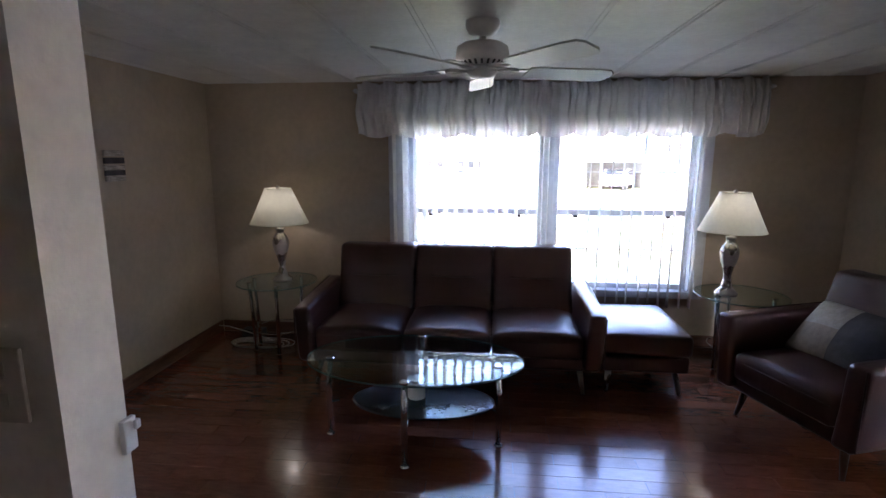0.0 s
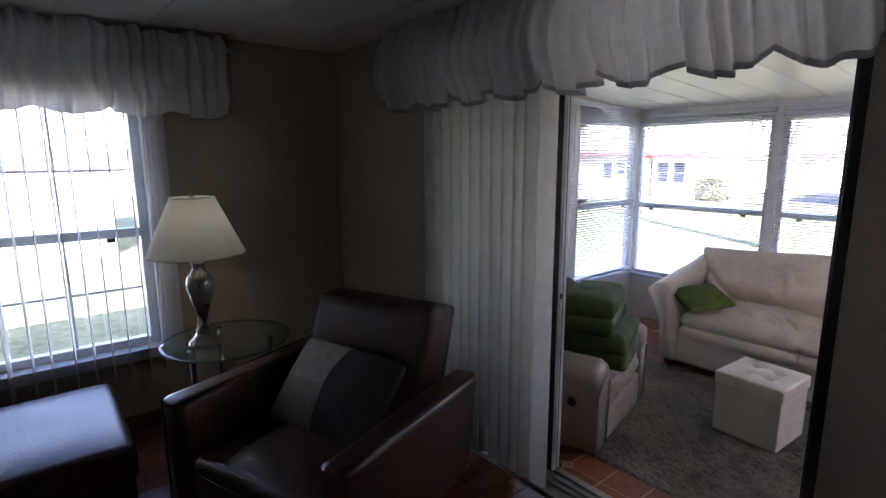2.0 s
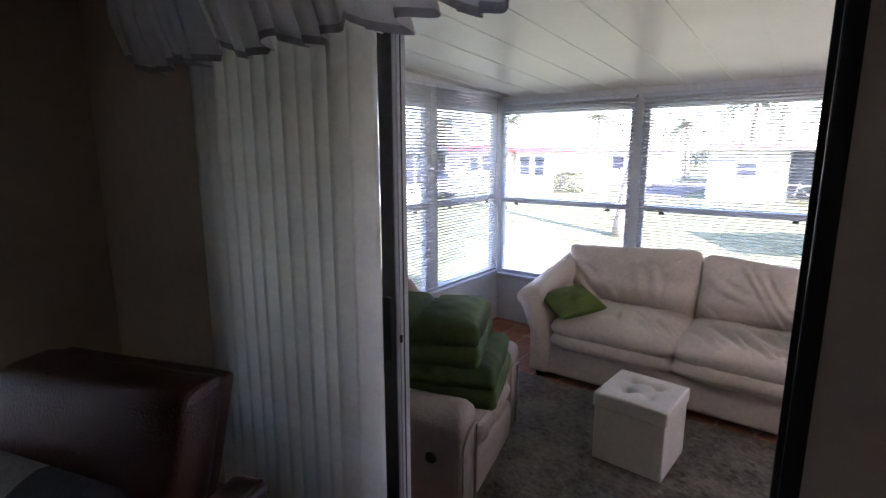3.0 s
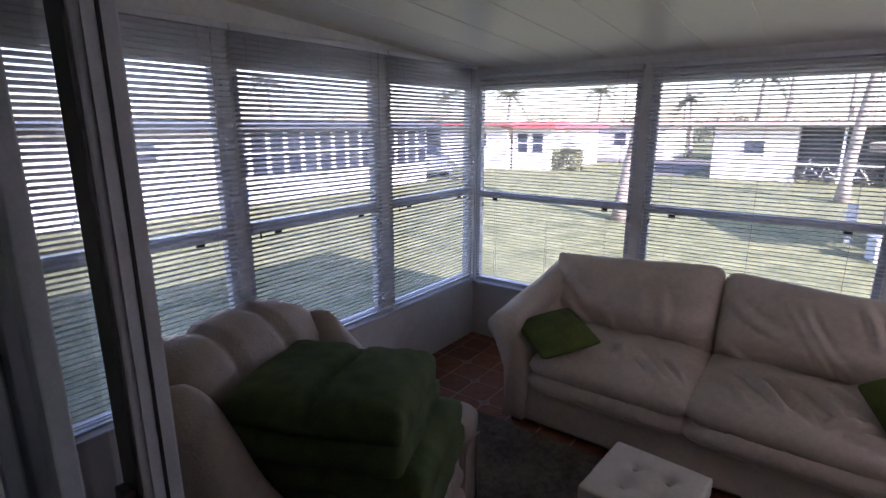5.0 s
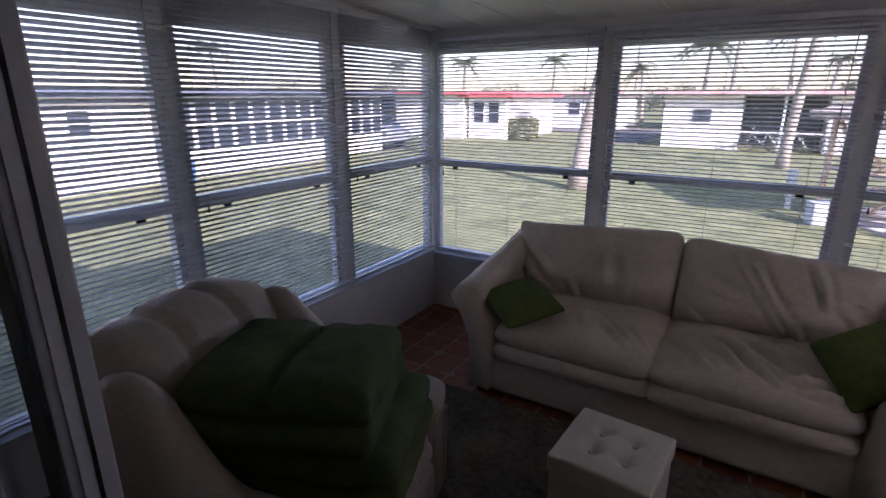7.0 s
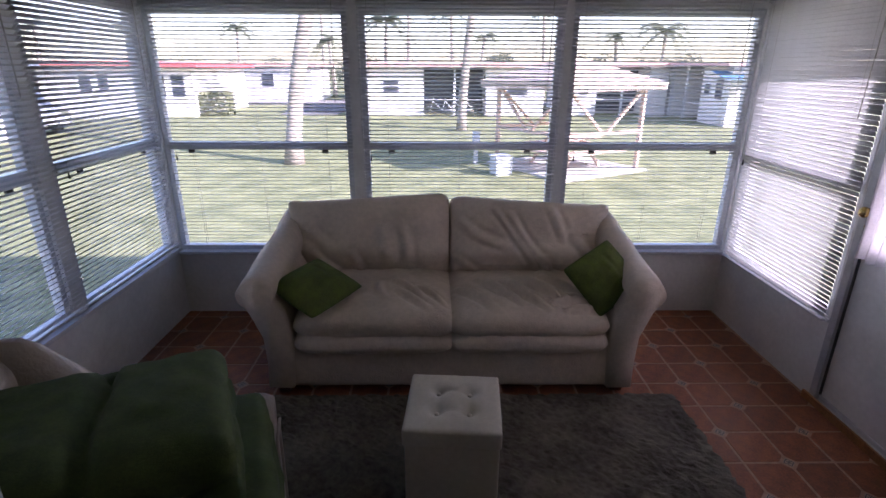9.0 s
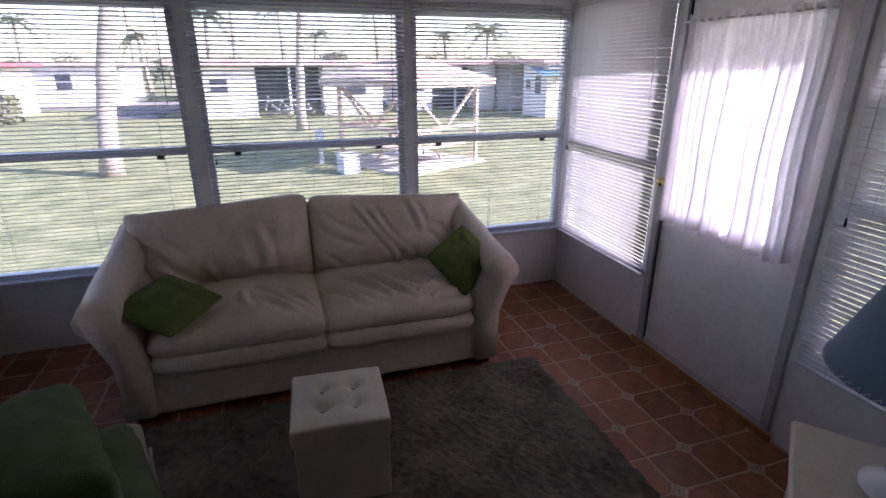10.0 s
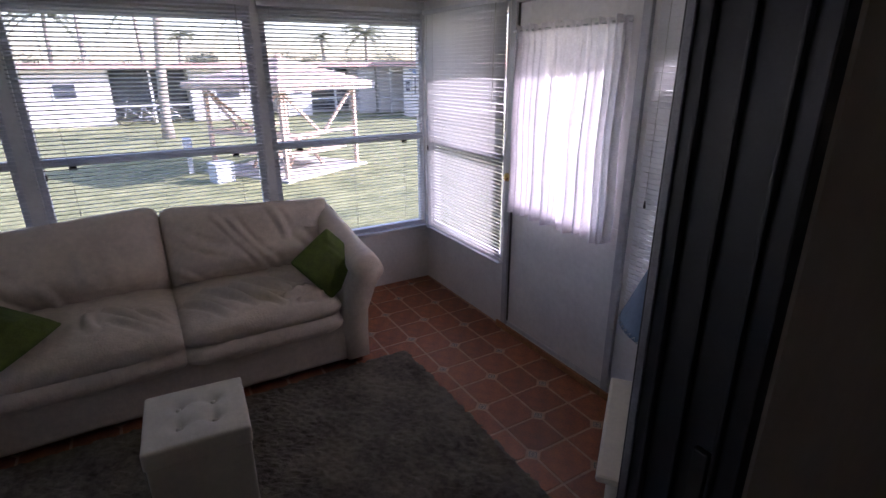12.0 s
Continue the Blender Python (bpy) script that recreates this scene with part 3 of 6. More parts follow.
# ---- outside door of the sunroom ----
d = thing("door_2", "white half-glazed outside door with a gathered curtain", "door", kind="structure")
for x0, x1 in ((DOOR[0], DOOR[0] + 0.045), (DOOR[1] - 0.045, DOOR[1])):
    part("jamb", box(x0, x1, SY0 - 0.085, SY0 + 0.02, 0.03, DOOR[2], 0.004), M_JAMB, d)
    xs = x1 - 0.001 if x0 == DOOR[0] else x0 - 0.003
    # dark strip puts the shade of the gap between jamb and leaf into colour
    part("gap_strip", box(xs, xs + 0.004, SY0 - 0.02, SY0 + 0.004, 0.06, DOOR[2] - 0.045), M_UNLIT_GREY, d)
part("head_jamb", box(DOOR[0] + 0.045, DOOR[1] - 0.045, SY0 - 0.085, SY0 + 0.02, DOOR[2] - 0.04, DOOR[2], 0.004), M_JAMB, d)
dx0, dx1 = DOOR[0] + 0.049, DOOR[1] - 0.049
bm = box(dx0, dx1, SY0 - 0.05, SY0 - 0.008, 0.055, 0.935, 0.003)
box(dx0, dx0 + 0.10, SY0 - 0.05, SY0 - 0.008, 0.935, 2.035, 0.003, bm)
box(dx1 - 0.10, dx1, SY0 - 0.05, SY0 - 0.008, 0.935, 2.035, 0.003, bm)
box(dx0 + 0.10, dx1 - 0.10, SY0 - 0.05, SY0 - 0.008, 1.90, 2.035, 0.003, bm)
leaf = part("door_leaf", bm, M_WHITE, d)
g = part("pane", box(dx0 + 0.10, dx1 - 0.10, SY0 - 0.032, SY0 - 0.028, 0.935, 1.90), M_GLASS, d)
g.visible_shadow = False
part("door_sill", box(DOOR[0] + 0.046, DOOR[1] - 0.046, SY0 - 0.08, SY0 - 0.001, 0.031, 0.0555, 0.002), M_ALU, d)
part("threshold", box(DOOR[0] - 0.03, DOOR[1] + 0.03, SY0 + 0.021, SY0 + 0.036, 0.0, 0.042, 0.004), M_OAK, d, "orange oak threshold")
k = part("lock_plate", box(4.885, 4.915, SY0 - 0.008, SY0 - 0.001, 0.95, 1.12, 0.003), M_BRASS, d, "brass lock plate")
part("door_knob", lathe([(0.008, 0), (0.010, 0.03), (0.022, 0.04), (0.027, 0.055), (0.020, 0.068), (0.004, 0.072)], 20, m=pose(4.90, SY0 - 0.001, 1.06, -90)), M_BRASS, k, "round brass knob", True)
part("lever", box(4.83, 4.905, SY0 + 0.02, SY0 + 0.032, 0.985, 0.998, 0.004), M_BRASS, k)


# ---- soft window dressings ----
def gathered(length, height, folds, amp, seed, scallop=0.0, scallops=5, top_frill=0.03, thick=0.0016, rows=14, hem=0.0, flare=0.0):
    """A gathered cloth in its own x-z plane, pleats along x, top at z 0. Returns the cloth and, with hem, the hem band."""
    cols = folds * 12
    rng = random.Random(seed)
    phase = [rng.uniform(-0.9, 0.9) for _ in range(folds + 2)]
    def put(u, v, extra=0.0):
        k = u * folds
        i = int(k)
        ph = phase[i] * (1 - (k - i)) + phase[min(i + 1, folds + 1)] * (k - i)
        wave = (0.75 + 0.45 * abs(ph)) * math.sin(2 * math.pi * k + 2.8 * ph)
        pinch = 1 - 0.55 * math.exp(-((v - 0.10) / 0.035) ** 2)
        d = amp * (0.55 + 0.45 * v) * pinch * wave + 0.30 * amp * math.sin(13.1 * k + 4 * ph) * (1 - 0.75 * v) + 0.4 * amp * math.sin(5.1 * k + 3 * ph) * v + flare * math.sin(math.pi * v)
        low = height + scallop * abs(math.sin(math.pi * u * scallops + 0.6 * ph * 0.3)) ** 0.8 - scallop
        z = top_frill * (0.5 + 0.5 * math.sin(2.4 * k + ph * 3)) * (1 - v) ** 6 - low * v
        return Vector((u * length + 0.006 * math.sin(9 * v + ph), d + extra, z))
    def sheet(v0, v1, n, off):
        bm = bmesh.new()
        g = [[bm.verts.new(put(i / cols, v0 + (v1 - v0) * j / n, off)) for j in range(n + 1)] for i in range(cols + 1)]
        for i in range(cols):
            for j in range(n):
                bm.faces.new((g[i][j], g[i + 1][j], g[i + 1][j + 1], g[i][j + 1]))
        return bm
    cloth = sheet(0, 1, rows, 0)
    return (cloth, sheet(1 - hem, 1, 2, -0.002)) if hem else (cloth, None)


def valance(length, height, folds, seed, m, label, scallops, hem_mat, dip=0.034):
    t = thing("valance", label, "valance", m)
    cloth, hem = gathered(length, height, folds, 0.038, seed, dip, scallops, 0.028, rows=18, hem=0.045, flare=-0.055)
    part("cloth", cloth, M_SHEER, t, "", True)
    part("hem", hem, hem_mat, t, "stitched hem band", True)
    part("rod", tube([(-0.05, 0.012, -0.045), (length + 0.05, 0.012, -0.045)], 0.008, 10), M_ALU, t, "thin white curtain rod", True)
    for xx in (-0.03, length + 0.03):
        part("bracket", box(xx - 0.008, xx + 0.008, 0.005, 0.085, -0.06, -0.03), M_ALU, t)
    return t


valance(3.06, 0.41, 40, 3, pose(-1.07, LY1 - 0.10, 2.305), "white gathered window valance with a scalloped hem", 11, M_SHEER)
# this hem is coloured grey, as the cloth looks against the light
valance(2.05, 0.41, 27, 8, pose(LX1 - 0.085, 3.46, 2.315, 0, 0, -90), "white gathered valance over the sliding door, scalloped hem greyed as backlit", 8, M_HEM_BACKLIT, 0.055)

# curtain on the outside door
t = thing("door_curtain", "sheer white gathered curtain on the door glass", "curtain", pose(dx1 - 0.03, SY0 + 0.048, 1.905, 0, 0, 180))
cloth, _ = gathered(dx1 - dx0 - 0.06, 1.06, 15, 0.030, 5, 0.03, 4, 0.012, rows=24)
part("cloth", cloth, M_VOILE, t, "", True)
part("rod", tube([(-0.01, 0, -0.02), (dx1 - dx0 - 0.05, 0, -0.02)], 0.006, 10), M_ALU, t, "", True)


# ---- blinds ----
def slat_mesh(length):
    bm = bmesh.new()
    ring = []
    for k in range(5):
        u = k / 4 - 0.5
        ring.append((0.025 * u, 0.0022 * (1 - 4 * u * u)))
    outline = ring + [(a, b - 0.0007) for a, b in ring[::-1]]
    prism(outline, "x", -length / 2, length / 2, bm)
    return to_mesh("slat", bm, M_SLAT, True)


def mini_blind(m, length, drop, tilt, label, seed=0, wand=True):
    """Horizontal slats hanging from a head box; its own x runs along the window, y into the room."""
    rng = random.Random(seed)
    t = thing("mini_blind", label, "blind", m, group="sunroom blinds")
    part("headrail", box(-length / 2, length / 2, -0.018, 0.018, -0.03, 0, 0.003), M_ALU, t)
    me = slat_mesh(length - 0.012)
    n = int((drop - 0.05) / 0.0235)
    for i in range(n):
        z = -0.042 - i * 0.0235
        shared("slat", me, t, pose(0, 0, z, tilt + rng.uniform(-1.5, 1.5), rng.uniform(-0.12, 0.12), 0))
    z = -0.042 - n * 0.0235
    part("bottom_rail", box(-length / 2 + 0.006, length / 2 - 0.006, -0.012, 0.012, z - 0.012, z, 0.003), M_ALU, t)
    for xx in (-length * 0.36, length * 0.36, 0)[: 3 if length > 1.0 else 2]:
        for yy in (-0.0135, 0.0135):
            part("ladder_cord", box(xx - 0.0007, xx + 0.0007, yy - 0.0005, yy + 0.0005, z, -0.03), M_LACE, t)
    if wand:
        part("tilt_wand", tube([(-length / 2 + 0.09, 0.022, -0.03), (-length / 2 + 0.10, 0.026, -0.62)], 0.003, 6), M_CABLE, t)
        part("pull_cord", tube([(length / 2 - 0.07, 0.022, -0.03), (length / 2 - 0.068, 0.024, -0.95)], 0.0012, 5), M_LACE, t)
        part("tassel", lathe([(0.003, 0), (0.006, -0.03), (0.005, -0.035)], 8, m=pose(length / 2 - 0.068, 0.024, -0.95)), M_BLACK, t)


for i, (a, b) in enumerate(E_BAYS):
    a, b = max(a - 0.015, SY0 + 0.045), min(b + 0.015, SY1 - 0.05)
    mini_blind(pose(SX1 - 0.026, (a + b) / 2, HEAD + 0.03, 0, 0, 90), b - a, HEAD - SILL + 0.0, (15, 20, 18)[i], "open white mini blind over a sunroom window", i)
for i, (a, b) in enumerate(((2.925, 3.957), (3.963, 4.992), (4.998, 5.985))):
    mini_blind(pose((a + b) / 2, SY1 - 0.03, HEAD + 0.10, 0, 0, 180), b - a, HEAD - SILL + 0.04, 38, "open white mini blind over a sunroom window", 5 + i)
for i, (a, b) in enumerate(S_BAYS):
    mini_blind(pose((a + b) / 2, SY0 + 0.026, HEAD + 0.02, 0, 0, 0), b - a + 0.03, HEAD - SILL + 0.055, 67 if i == 0 else 66, "nearly closed white mini blind glowing in the sun", 9 + i)


def vertical_blind(m, vanes, width, drop, label, seed):
    """vanes: x and turn of each vane; the head rail runs along x."""
    rng = random.Random(seed)
    t = thing("vertical_blind", label, "blind", m)
    xs = [v[0] for v in vanes]
    part("headrail", box(min(xs) - 0.05, max(xs) + 0.05, -0.02, 0.02, 0, 0.035, 0.003), M_ALU, t)
    bm = bmesh.new()
    out = []
    for k in range(7):
        u = k / 6 - 0.5
        out.append((width * u, 0.006 * (1 - 4 * u * u)))
    prism(out + [(a, b - 0.001) for a, b in out[::-1]], "z", -drop, 0, bm)
    me = to_mesh("vane", bm, M_VANE, True)
    for xx, turn in vanes:
        shared("vane", me, t, pose(xx, 0, -0.005, rng.uniform(-0.3, 0.3), rng.uniform(-0.2, 0.2), turn))
    return t


vertical_blind(pose(0, LY1 - 0.055, 2.22), [(-0.80 + 0.082 * i, (71 if i < 14 else 82) + random.Random(i).uniform(-3, 3)) for i in range(30)], 0.086, 1.66, "open white vertical blind vanes turned edge-on at the window", 4)
vertical_blind(pose(LX1 - 0.045, 0, 2.24, 0, 0, 90), [(2.43, 8), (2.49, 40)] + [(2.55 + 0.066 * i, 42 + random.Random(50 + i).uniform(-4, 4)) for i in range(10)], 0.089, 1.95, "stacked ivory vertical blind beside the sliding door", 6)

# baseboards
for nm, b in (("baseboard", (LX0, LX0 + 0.016, 0.955, LY1 - 0.018, LF, LF + 0.10)), ("baseboard", (LX0 + 0.018, LX1, LY1 - 0.016, LY1, LF, LF + 0.10)), ("baseboard", (LX1 - 0.016, LX1, SLIDE[1] + 0.02, LY1 - 0.02, LF, LF + 0.10)), ("baseboard", (LX1 - 0.016, LX1, LY0, SLIDE[0] - 0.02, LF, LF + 0.10))):
    single(nm, box(*b, 0.004), M_BASEBOARD, "brown stained wood baseboard", "baseboard", kind="structure")


# ---- living room things ----
def leather_leg(parent, x, y, top, dx=0.0, dy=0.0, mat_=None):
    bm = bmesh.new()
    tube([(x, y, top), (x + dx, y + dy, 0.002)], 0.02, 10, bm, [0.024, 0.012])
    part("leg", bm, mat_ or M_NICKEL, parent, "", True)


def leather_sofa(m, width, seats, label, category, depth=0.84, name="sofa", arm_top=0.56, rise=0.05, legs=None):
    """Low leather seat with slim padded arms; its own x runs along it, -y is the front, z 0 the floor."""
    t = thing(name, label, category, m)
    aw, inner = 0.11, width - 0.22
    half = width / 2
    part("base", soft_block(-half + 0.05, half - 0.05, -depth / 2 + 0.05, depth / 2 - 0.10, 0.17, 0.27, 0.03, 0.003, cuts=5), M_LEATHER, t, "", True)
    sw = inner / seats
    def tip(p):
        p.y += 0.16 * (p.z - 0.40) / 0.48
        return p
    part("back_frame", soft_block(-inner / 2 + 0.01, inner / 2 - 0.01, depth / 2 - 0.20, depth / 2 - 0.13, 0.27, 0.865, 0.02, 0.002, cuts=5, shape=tip), M_LEATHER, t, "", True)
    for i in range(seats):
        cx = -inner / 2 + sw * (i + 0.5)
        def crown(p, cx=cx):
            u = (p.x - cx) / (sw / 2)
            v = (p.y + 0.05) / (depth / 2)
            if p.z > 0.3:
                p.z += 0.040 * (1 - min(1, abs(u)) ** 2.4) * (1 - min(1, abs(v)) ** 4)
            return p
        seat = part("seat_cushion", soft_block(cx - sw / 2 + 0.003, cx + sw / 2 - 0.003, -depth / 2, depth / 2 - 0.25, 0.262, 0.42, 0.045, 0.005, 6, i + 1, 9, shape=crown), M_LEATHER, t, "", True)
        part("seam", tube([(cx - sw / 2 + 0.02, -depth / 2 + 0.004, 0.375), (cx, -depth / 2 - 0.002, 0.378), (cx + sw / 2 - 0.02, -depth / 2 + 0.004, 0.375)], 0.004, 6), M_PIPING, seat)
        def lean(p, cx=cx):
            u = (p.x - cx) / (sw / 2)
            k = (p.z - 0.40) / 0.48
            p.y += 0.16 * k
            pl = math.exp(-((p.z - 0.66) / 0.022) ** 2) * max(0, 1 - abs(u) ** 6)
            if p.y < depth / 2 - 0.16 + 0.16 * k:
                p.y += 0.022 * pl * (abs(u) < 0.55)
                p.y -= 0.02 * (1 - min(1, abs(u)) ** 3)
            return p
        back = part("back_cushion", soft_block(cx - sw / 2 + 0.003, cx + sw / 2 - 0.003, depth / 2 - 0.33, depth / 2 - 0.17, 0.40, 0.88, 0.036, 0.005, 6, i + 7, 9, shape=lean), M_LEATHER, t, "", True)
        part("lumbar_pleat", tube([(cx - sw * 0.28, depth / 2 - 0.272, 0.665), (cx, depth / 2 - 0.282, 0.662), (cx + sw * 0.28, depth / 2 - 0.272, 0.665)], 0.006, 6), M_PIPING, back)
    for s in (-1, 1):
        x0, x1 = sorted((s * half, s * (half - aw)))
        def slope(p, s=s):
            k = (p.y + depth / 2) / depth
            if p.z > 0.4:
                p.z += rise * k
            p.x += s * 0.03 * max(0, (p.z - 0.2)) / 0.4
            return p
        arm = part("arm", soft_block(x0, x1, -depth / 2 - 0.005, depth / 2 - 0.06, 0.19, arm_top, 0.032, 0.003, 6, 11 + s, 6, shape=slope), M_LEATHER, t, "", True)
        xo = s * (half - 0.012) + s * 0.028
        part("welt", tube([(xo, -depth / 2 - 0.004, 0.22), (xo, -depth / 2 - 0.004, arm_top - 0.015), (xo, 0, arm_top + 0.5 * rise), (xo, depth / 2 - 0.08, arm_top + 0.94 * rise)], 0.005, 6), M_PIPING, arm)
        for yy, dy in ((-depth / 2 + 0.12, -0.03), (depth / 2 - 0.2, 0.03)):
            leather_leg(t, s * (half - 0.12), yy, 0.19, s * 0.03, dy, legs)
    return t


leather_sofa(pose(-0.29, 3.56, LF), 1.98, 3, "dark brown leather three-seat sofa with lumbar pleats", "sofa")
# ottoman beside the sofa
t = thing("ottoman", "dark brown leather ottoman pushed beside the sofa", "ottoman", pose(1.00, 3.60, LF))
def dome(p):
    if p.z > 0.3:
        p.z += 0.025 * (1 - min(1, abs(p.x) / 0.29) ** 3) * (1 - min(1, abs(p.y) / 0.36) ** 4)
    return p
part("cushion", soft_block(-0.29, 0.29, -0.37, 0.37, 0.27, 0.415, 0.04, 0.004, 6, 3, 8, shape=dome), M_LEATHER, t, "", True)
part("base", soft_block(-0.275, 0.275, -0.355, 0.355, 0.16, 0.268, 0.02, 0.002, cuts=4), M_LEATHER, t, "", True)
for sx in (-1, 1):
    for sy in (-1, 1):
        leather_leg(t, sx * 0.21, sy * 0.27, 0.17, sx * 0.025, sy * 0.05, M_NICKEL)

# armchair turned into the room
chair = leather_sofa(pose(1.91, 2.84, LF, 0, 0, -71), 0.84, 1, "dark brown leather armchair turned towards the room", "armchair", 0.84, "armchair", 0.625, 0.01, M_BASEBOARD)

# patchwork cushion on the armchair
t = thing("throw_pillow", "grey and taupe patchwork cushion on the armchair", "cushion", pose(1.93, 2.86, LF + 0.57, 48, 0, -74))
for i, (sx, sy, mt) in enumerate(((-1, 1, M_CUSH_C), (1, 1, M_CUSH_B), (-1, -1, M_CUSH_A), (1, -1, M_CUSH_B))):
    bm = cushion(0.55, 0.37, 0.16, 2.2, 0.5, 0.006, 9, 3, 32, 16)
    dead = [f for f in bm.faces if (f.calc_center_median().x * sx) < 0 or (f.calc_center_median().y * sy) < 0]
    bmesh.ops.delete(bm, geom=dead, context="FACES")
    part("patch", bm, mt, t, "", True)

# coffee table
t = thing("coffee_table", "oval glass coffee table on chrome legs", "coffee table", pose(-0.42, 2.66, LF))
top = part("glass_top", lathe([(0.585, 0.434), (0.60, 0.438), (0.60, 0.446), (0.585, 0.45)], 72, squash=0.60), M_TABLE_GLASS, t, "clear oval glass")
part("glass_edge", lathe([(0.6008, 0.437), (0.6025, 0.4385), (0.6025, 0.4455), (0.6005, 0.447)], 72, squash=0.60, caps=False), M_GLASS_EDGE, t)
part("shelf", lathe([(0.385, 0.200), (0.397, 0.203), (0.397, 0.209), (0.385, 0.212)], 64, squash=0.55, m=pose(0.05, -0.02, 0)), M_SHELF, t, "dark oval glass shelf")
for lx, ly in ((-0.47, -0.07), (0.0, -0.345), (0.47, -0.10), (0.0, 0.335)):
    leg = part("leg", tube([(lx, ly, 0.0), (lx, ly, 0.30), (lx * 0.98, ly * 0.97, 0.432)], 0.016, 14), M_CHROME, t, "", True)
    part("foot", lathe([(0.022, 0), (0.024, 0.006), (0.018, 0.014)], 16, m=pose(lx, ly, 0.0)), M_CHROME, leg)
    part("cap", lathe([(0.026, 0), (0.026, 0.006), (0.018, 0.010)], 18, m=pose(lx * 0.98, ly * 0.97, 0.4505)), M_CHROME, leg)
    part("shelf_arm", tube([(lx, ly, 0.195), (lx * 0.9, ly * 0.7, 0.195)], 0.006, 8), M_CHROME, leg)
t = thing("candle_jar", "cream candle in a glass jar on the table shelf", "candle", pose(-0.41, 2.66, LF + 0.2125))
part("jar", lathe([(0.045, 0), (0.05, 0.004), (0.05, 0.095), (0.047, 0.1)], 24), M_WAX, t, "", True)
part("lid", lathe([(0.051, 0.1), (0.051, 0.115), (0.03, 0.118)], 24), M_CHROME, t)


def end_table(m, label, angles):
    t = thing("end_table", label, "end table", m, group="end tables")
    part("glass_top", lathe([(0.30, 0.548), (0.31, 0.551), (0.31, 0.557), (0.30, 0.56)], 48), M_TABLE_GLASS, t)
    part("glass_edge", lathe([(0.3105, 0.550), (0.3125, 0.552), (0.3125, 0.556), (0.3105, 0.558)], 48, caps=False), M_GLASS_EDGE, t)
    for a in angles:
        c, s = math.cos(radians(a)), math.sin(radians(a))
        leg = part("leg", tube([(0.19 * c, 0.19 * s, 0), (0.20 * c, 0.20 * s, 0.30), (0.215 * c, 0.215 * s, 0.546)], 0.015, 12), M_CHROME, t, "", True)
        part("foot", lathe([(0.02, 0), (0.021, 0.006), (0.015, 0.012)], 14, m=pose(0.19 * c, 0.19 * s, 0)), M_CHROME, leg)
        part("cap", lathe([(0.02, 0), (0.02, 0.006), (0.012, 0.009)], 14, m=pose(0.215 * c, 0.215 * s, 0.5605)), M_CHROME, leg)
    part("ring", tube([(0.19 * math.cos(a), 0.19 * math.sin(a), 0.17) for a in np.linspace(0, 2 * math.pi, 30)], 0.005, 8), M_CHROME, t, "", True)
    return t


def table_lamp(m, label):
    t = thing("table_lamp", label, "lamp", m, group="table lamps")
    part("base", lathe([(r_, 1.17 * z_) for r_, z_ in [(0.075, 0), (0.078, 0.008), (0.07, 0.018), (0.038, 0.045), (0.026, 0.09), (0.026, 0.12), (0.037, 0.165), (0.057, 0.22), (0.065, 0.26), (0.057, 0.295), (0.035, 0.32), (0.026, 0.335), (0.034, 0.35), (0.036, 0.36), (0.014, 0.372), (0.012, 0.39)]], 32), M_NICKEL, t, "brushed nickel baluster base", True)
    part("socket", tube([(0, 0, 0.37), (0, 0, 0.46)], 0.014, 12), M_BRASS, t)
    bulb = new("bulb", bpy.data.lights.new("bulb", "POINT"))
    bulb.data.energy, bulb.data.color, bulb.data.shadow_soft_size = 0.038, (1.0, 0.96, 0.76), 0.03
    bulb.matrix_world = m @ pose(0, 0, 0.60)
    bm = bmesh.new()
    lathe([(0.222, 0.462), (0.10, 0.735)], 48, bm, caps=False)
    part("shade", bm, M_SHADE, t, "white tapered fabric shade", True)
    part("shade_rim", tube([(0.222 * math.cos(a), 0.222 * math.sin(a), 0.462) for a in np.linspace(0, 2 * math.pi, 40)], 0.003, 6), M_SHADE, t)
    part("shade_rim", tube([(0.10 * math.cos(a), 0.10 * math.sin(a), 0.735) for a in np.linspace(0, 2 * math.pi, 40)], 0.003, 6), M_SHADE, t)
    for a in (0, 120, 240):
        part("spider", tube([(0, 0, 0.725), (0.10 * math.cos(radians(a)), 0.10 * math.sin(radians(a)), 0.732)], 0.002, 6), M_BRASS, t)
    part("harp", tube([(0.02, 0, 0.44), (0.045, 0, 0.53), (0.03, 0, 0.69), (0, 0, 0.725), (-0.03, 0, 0.69), (-0.045, 0, 0.53), (-0.02, 0, 0.44)], 0.002, 6), M_BRASS, t)
    part("finial", lathe([(0.006, 0.725), (0.016, 0.735), (0.012, 0.75), (0.004, 0.758)], 16), M_NICKEL, t, "", True)
    return t


end_table(pose(-1.72, 3.86, LF), "round glass end table on chrome legs", (-70, 50, 170, 215))
end_table(pose(1.80, 3.80, LF), "round glass end table on chrome legs by the window", (-155, -35, 85, 205))
table_lamp(pose(-1.68, 3.88, LF + 0.5605), "nickel table lamp with a white tapered shade")
table_lamp(pose(1.69, 3.79, LF + 0.5605), "nickel table lamp with a white tapered shade")

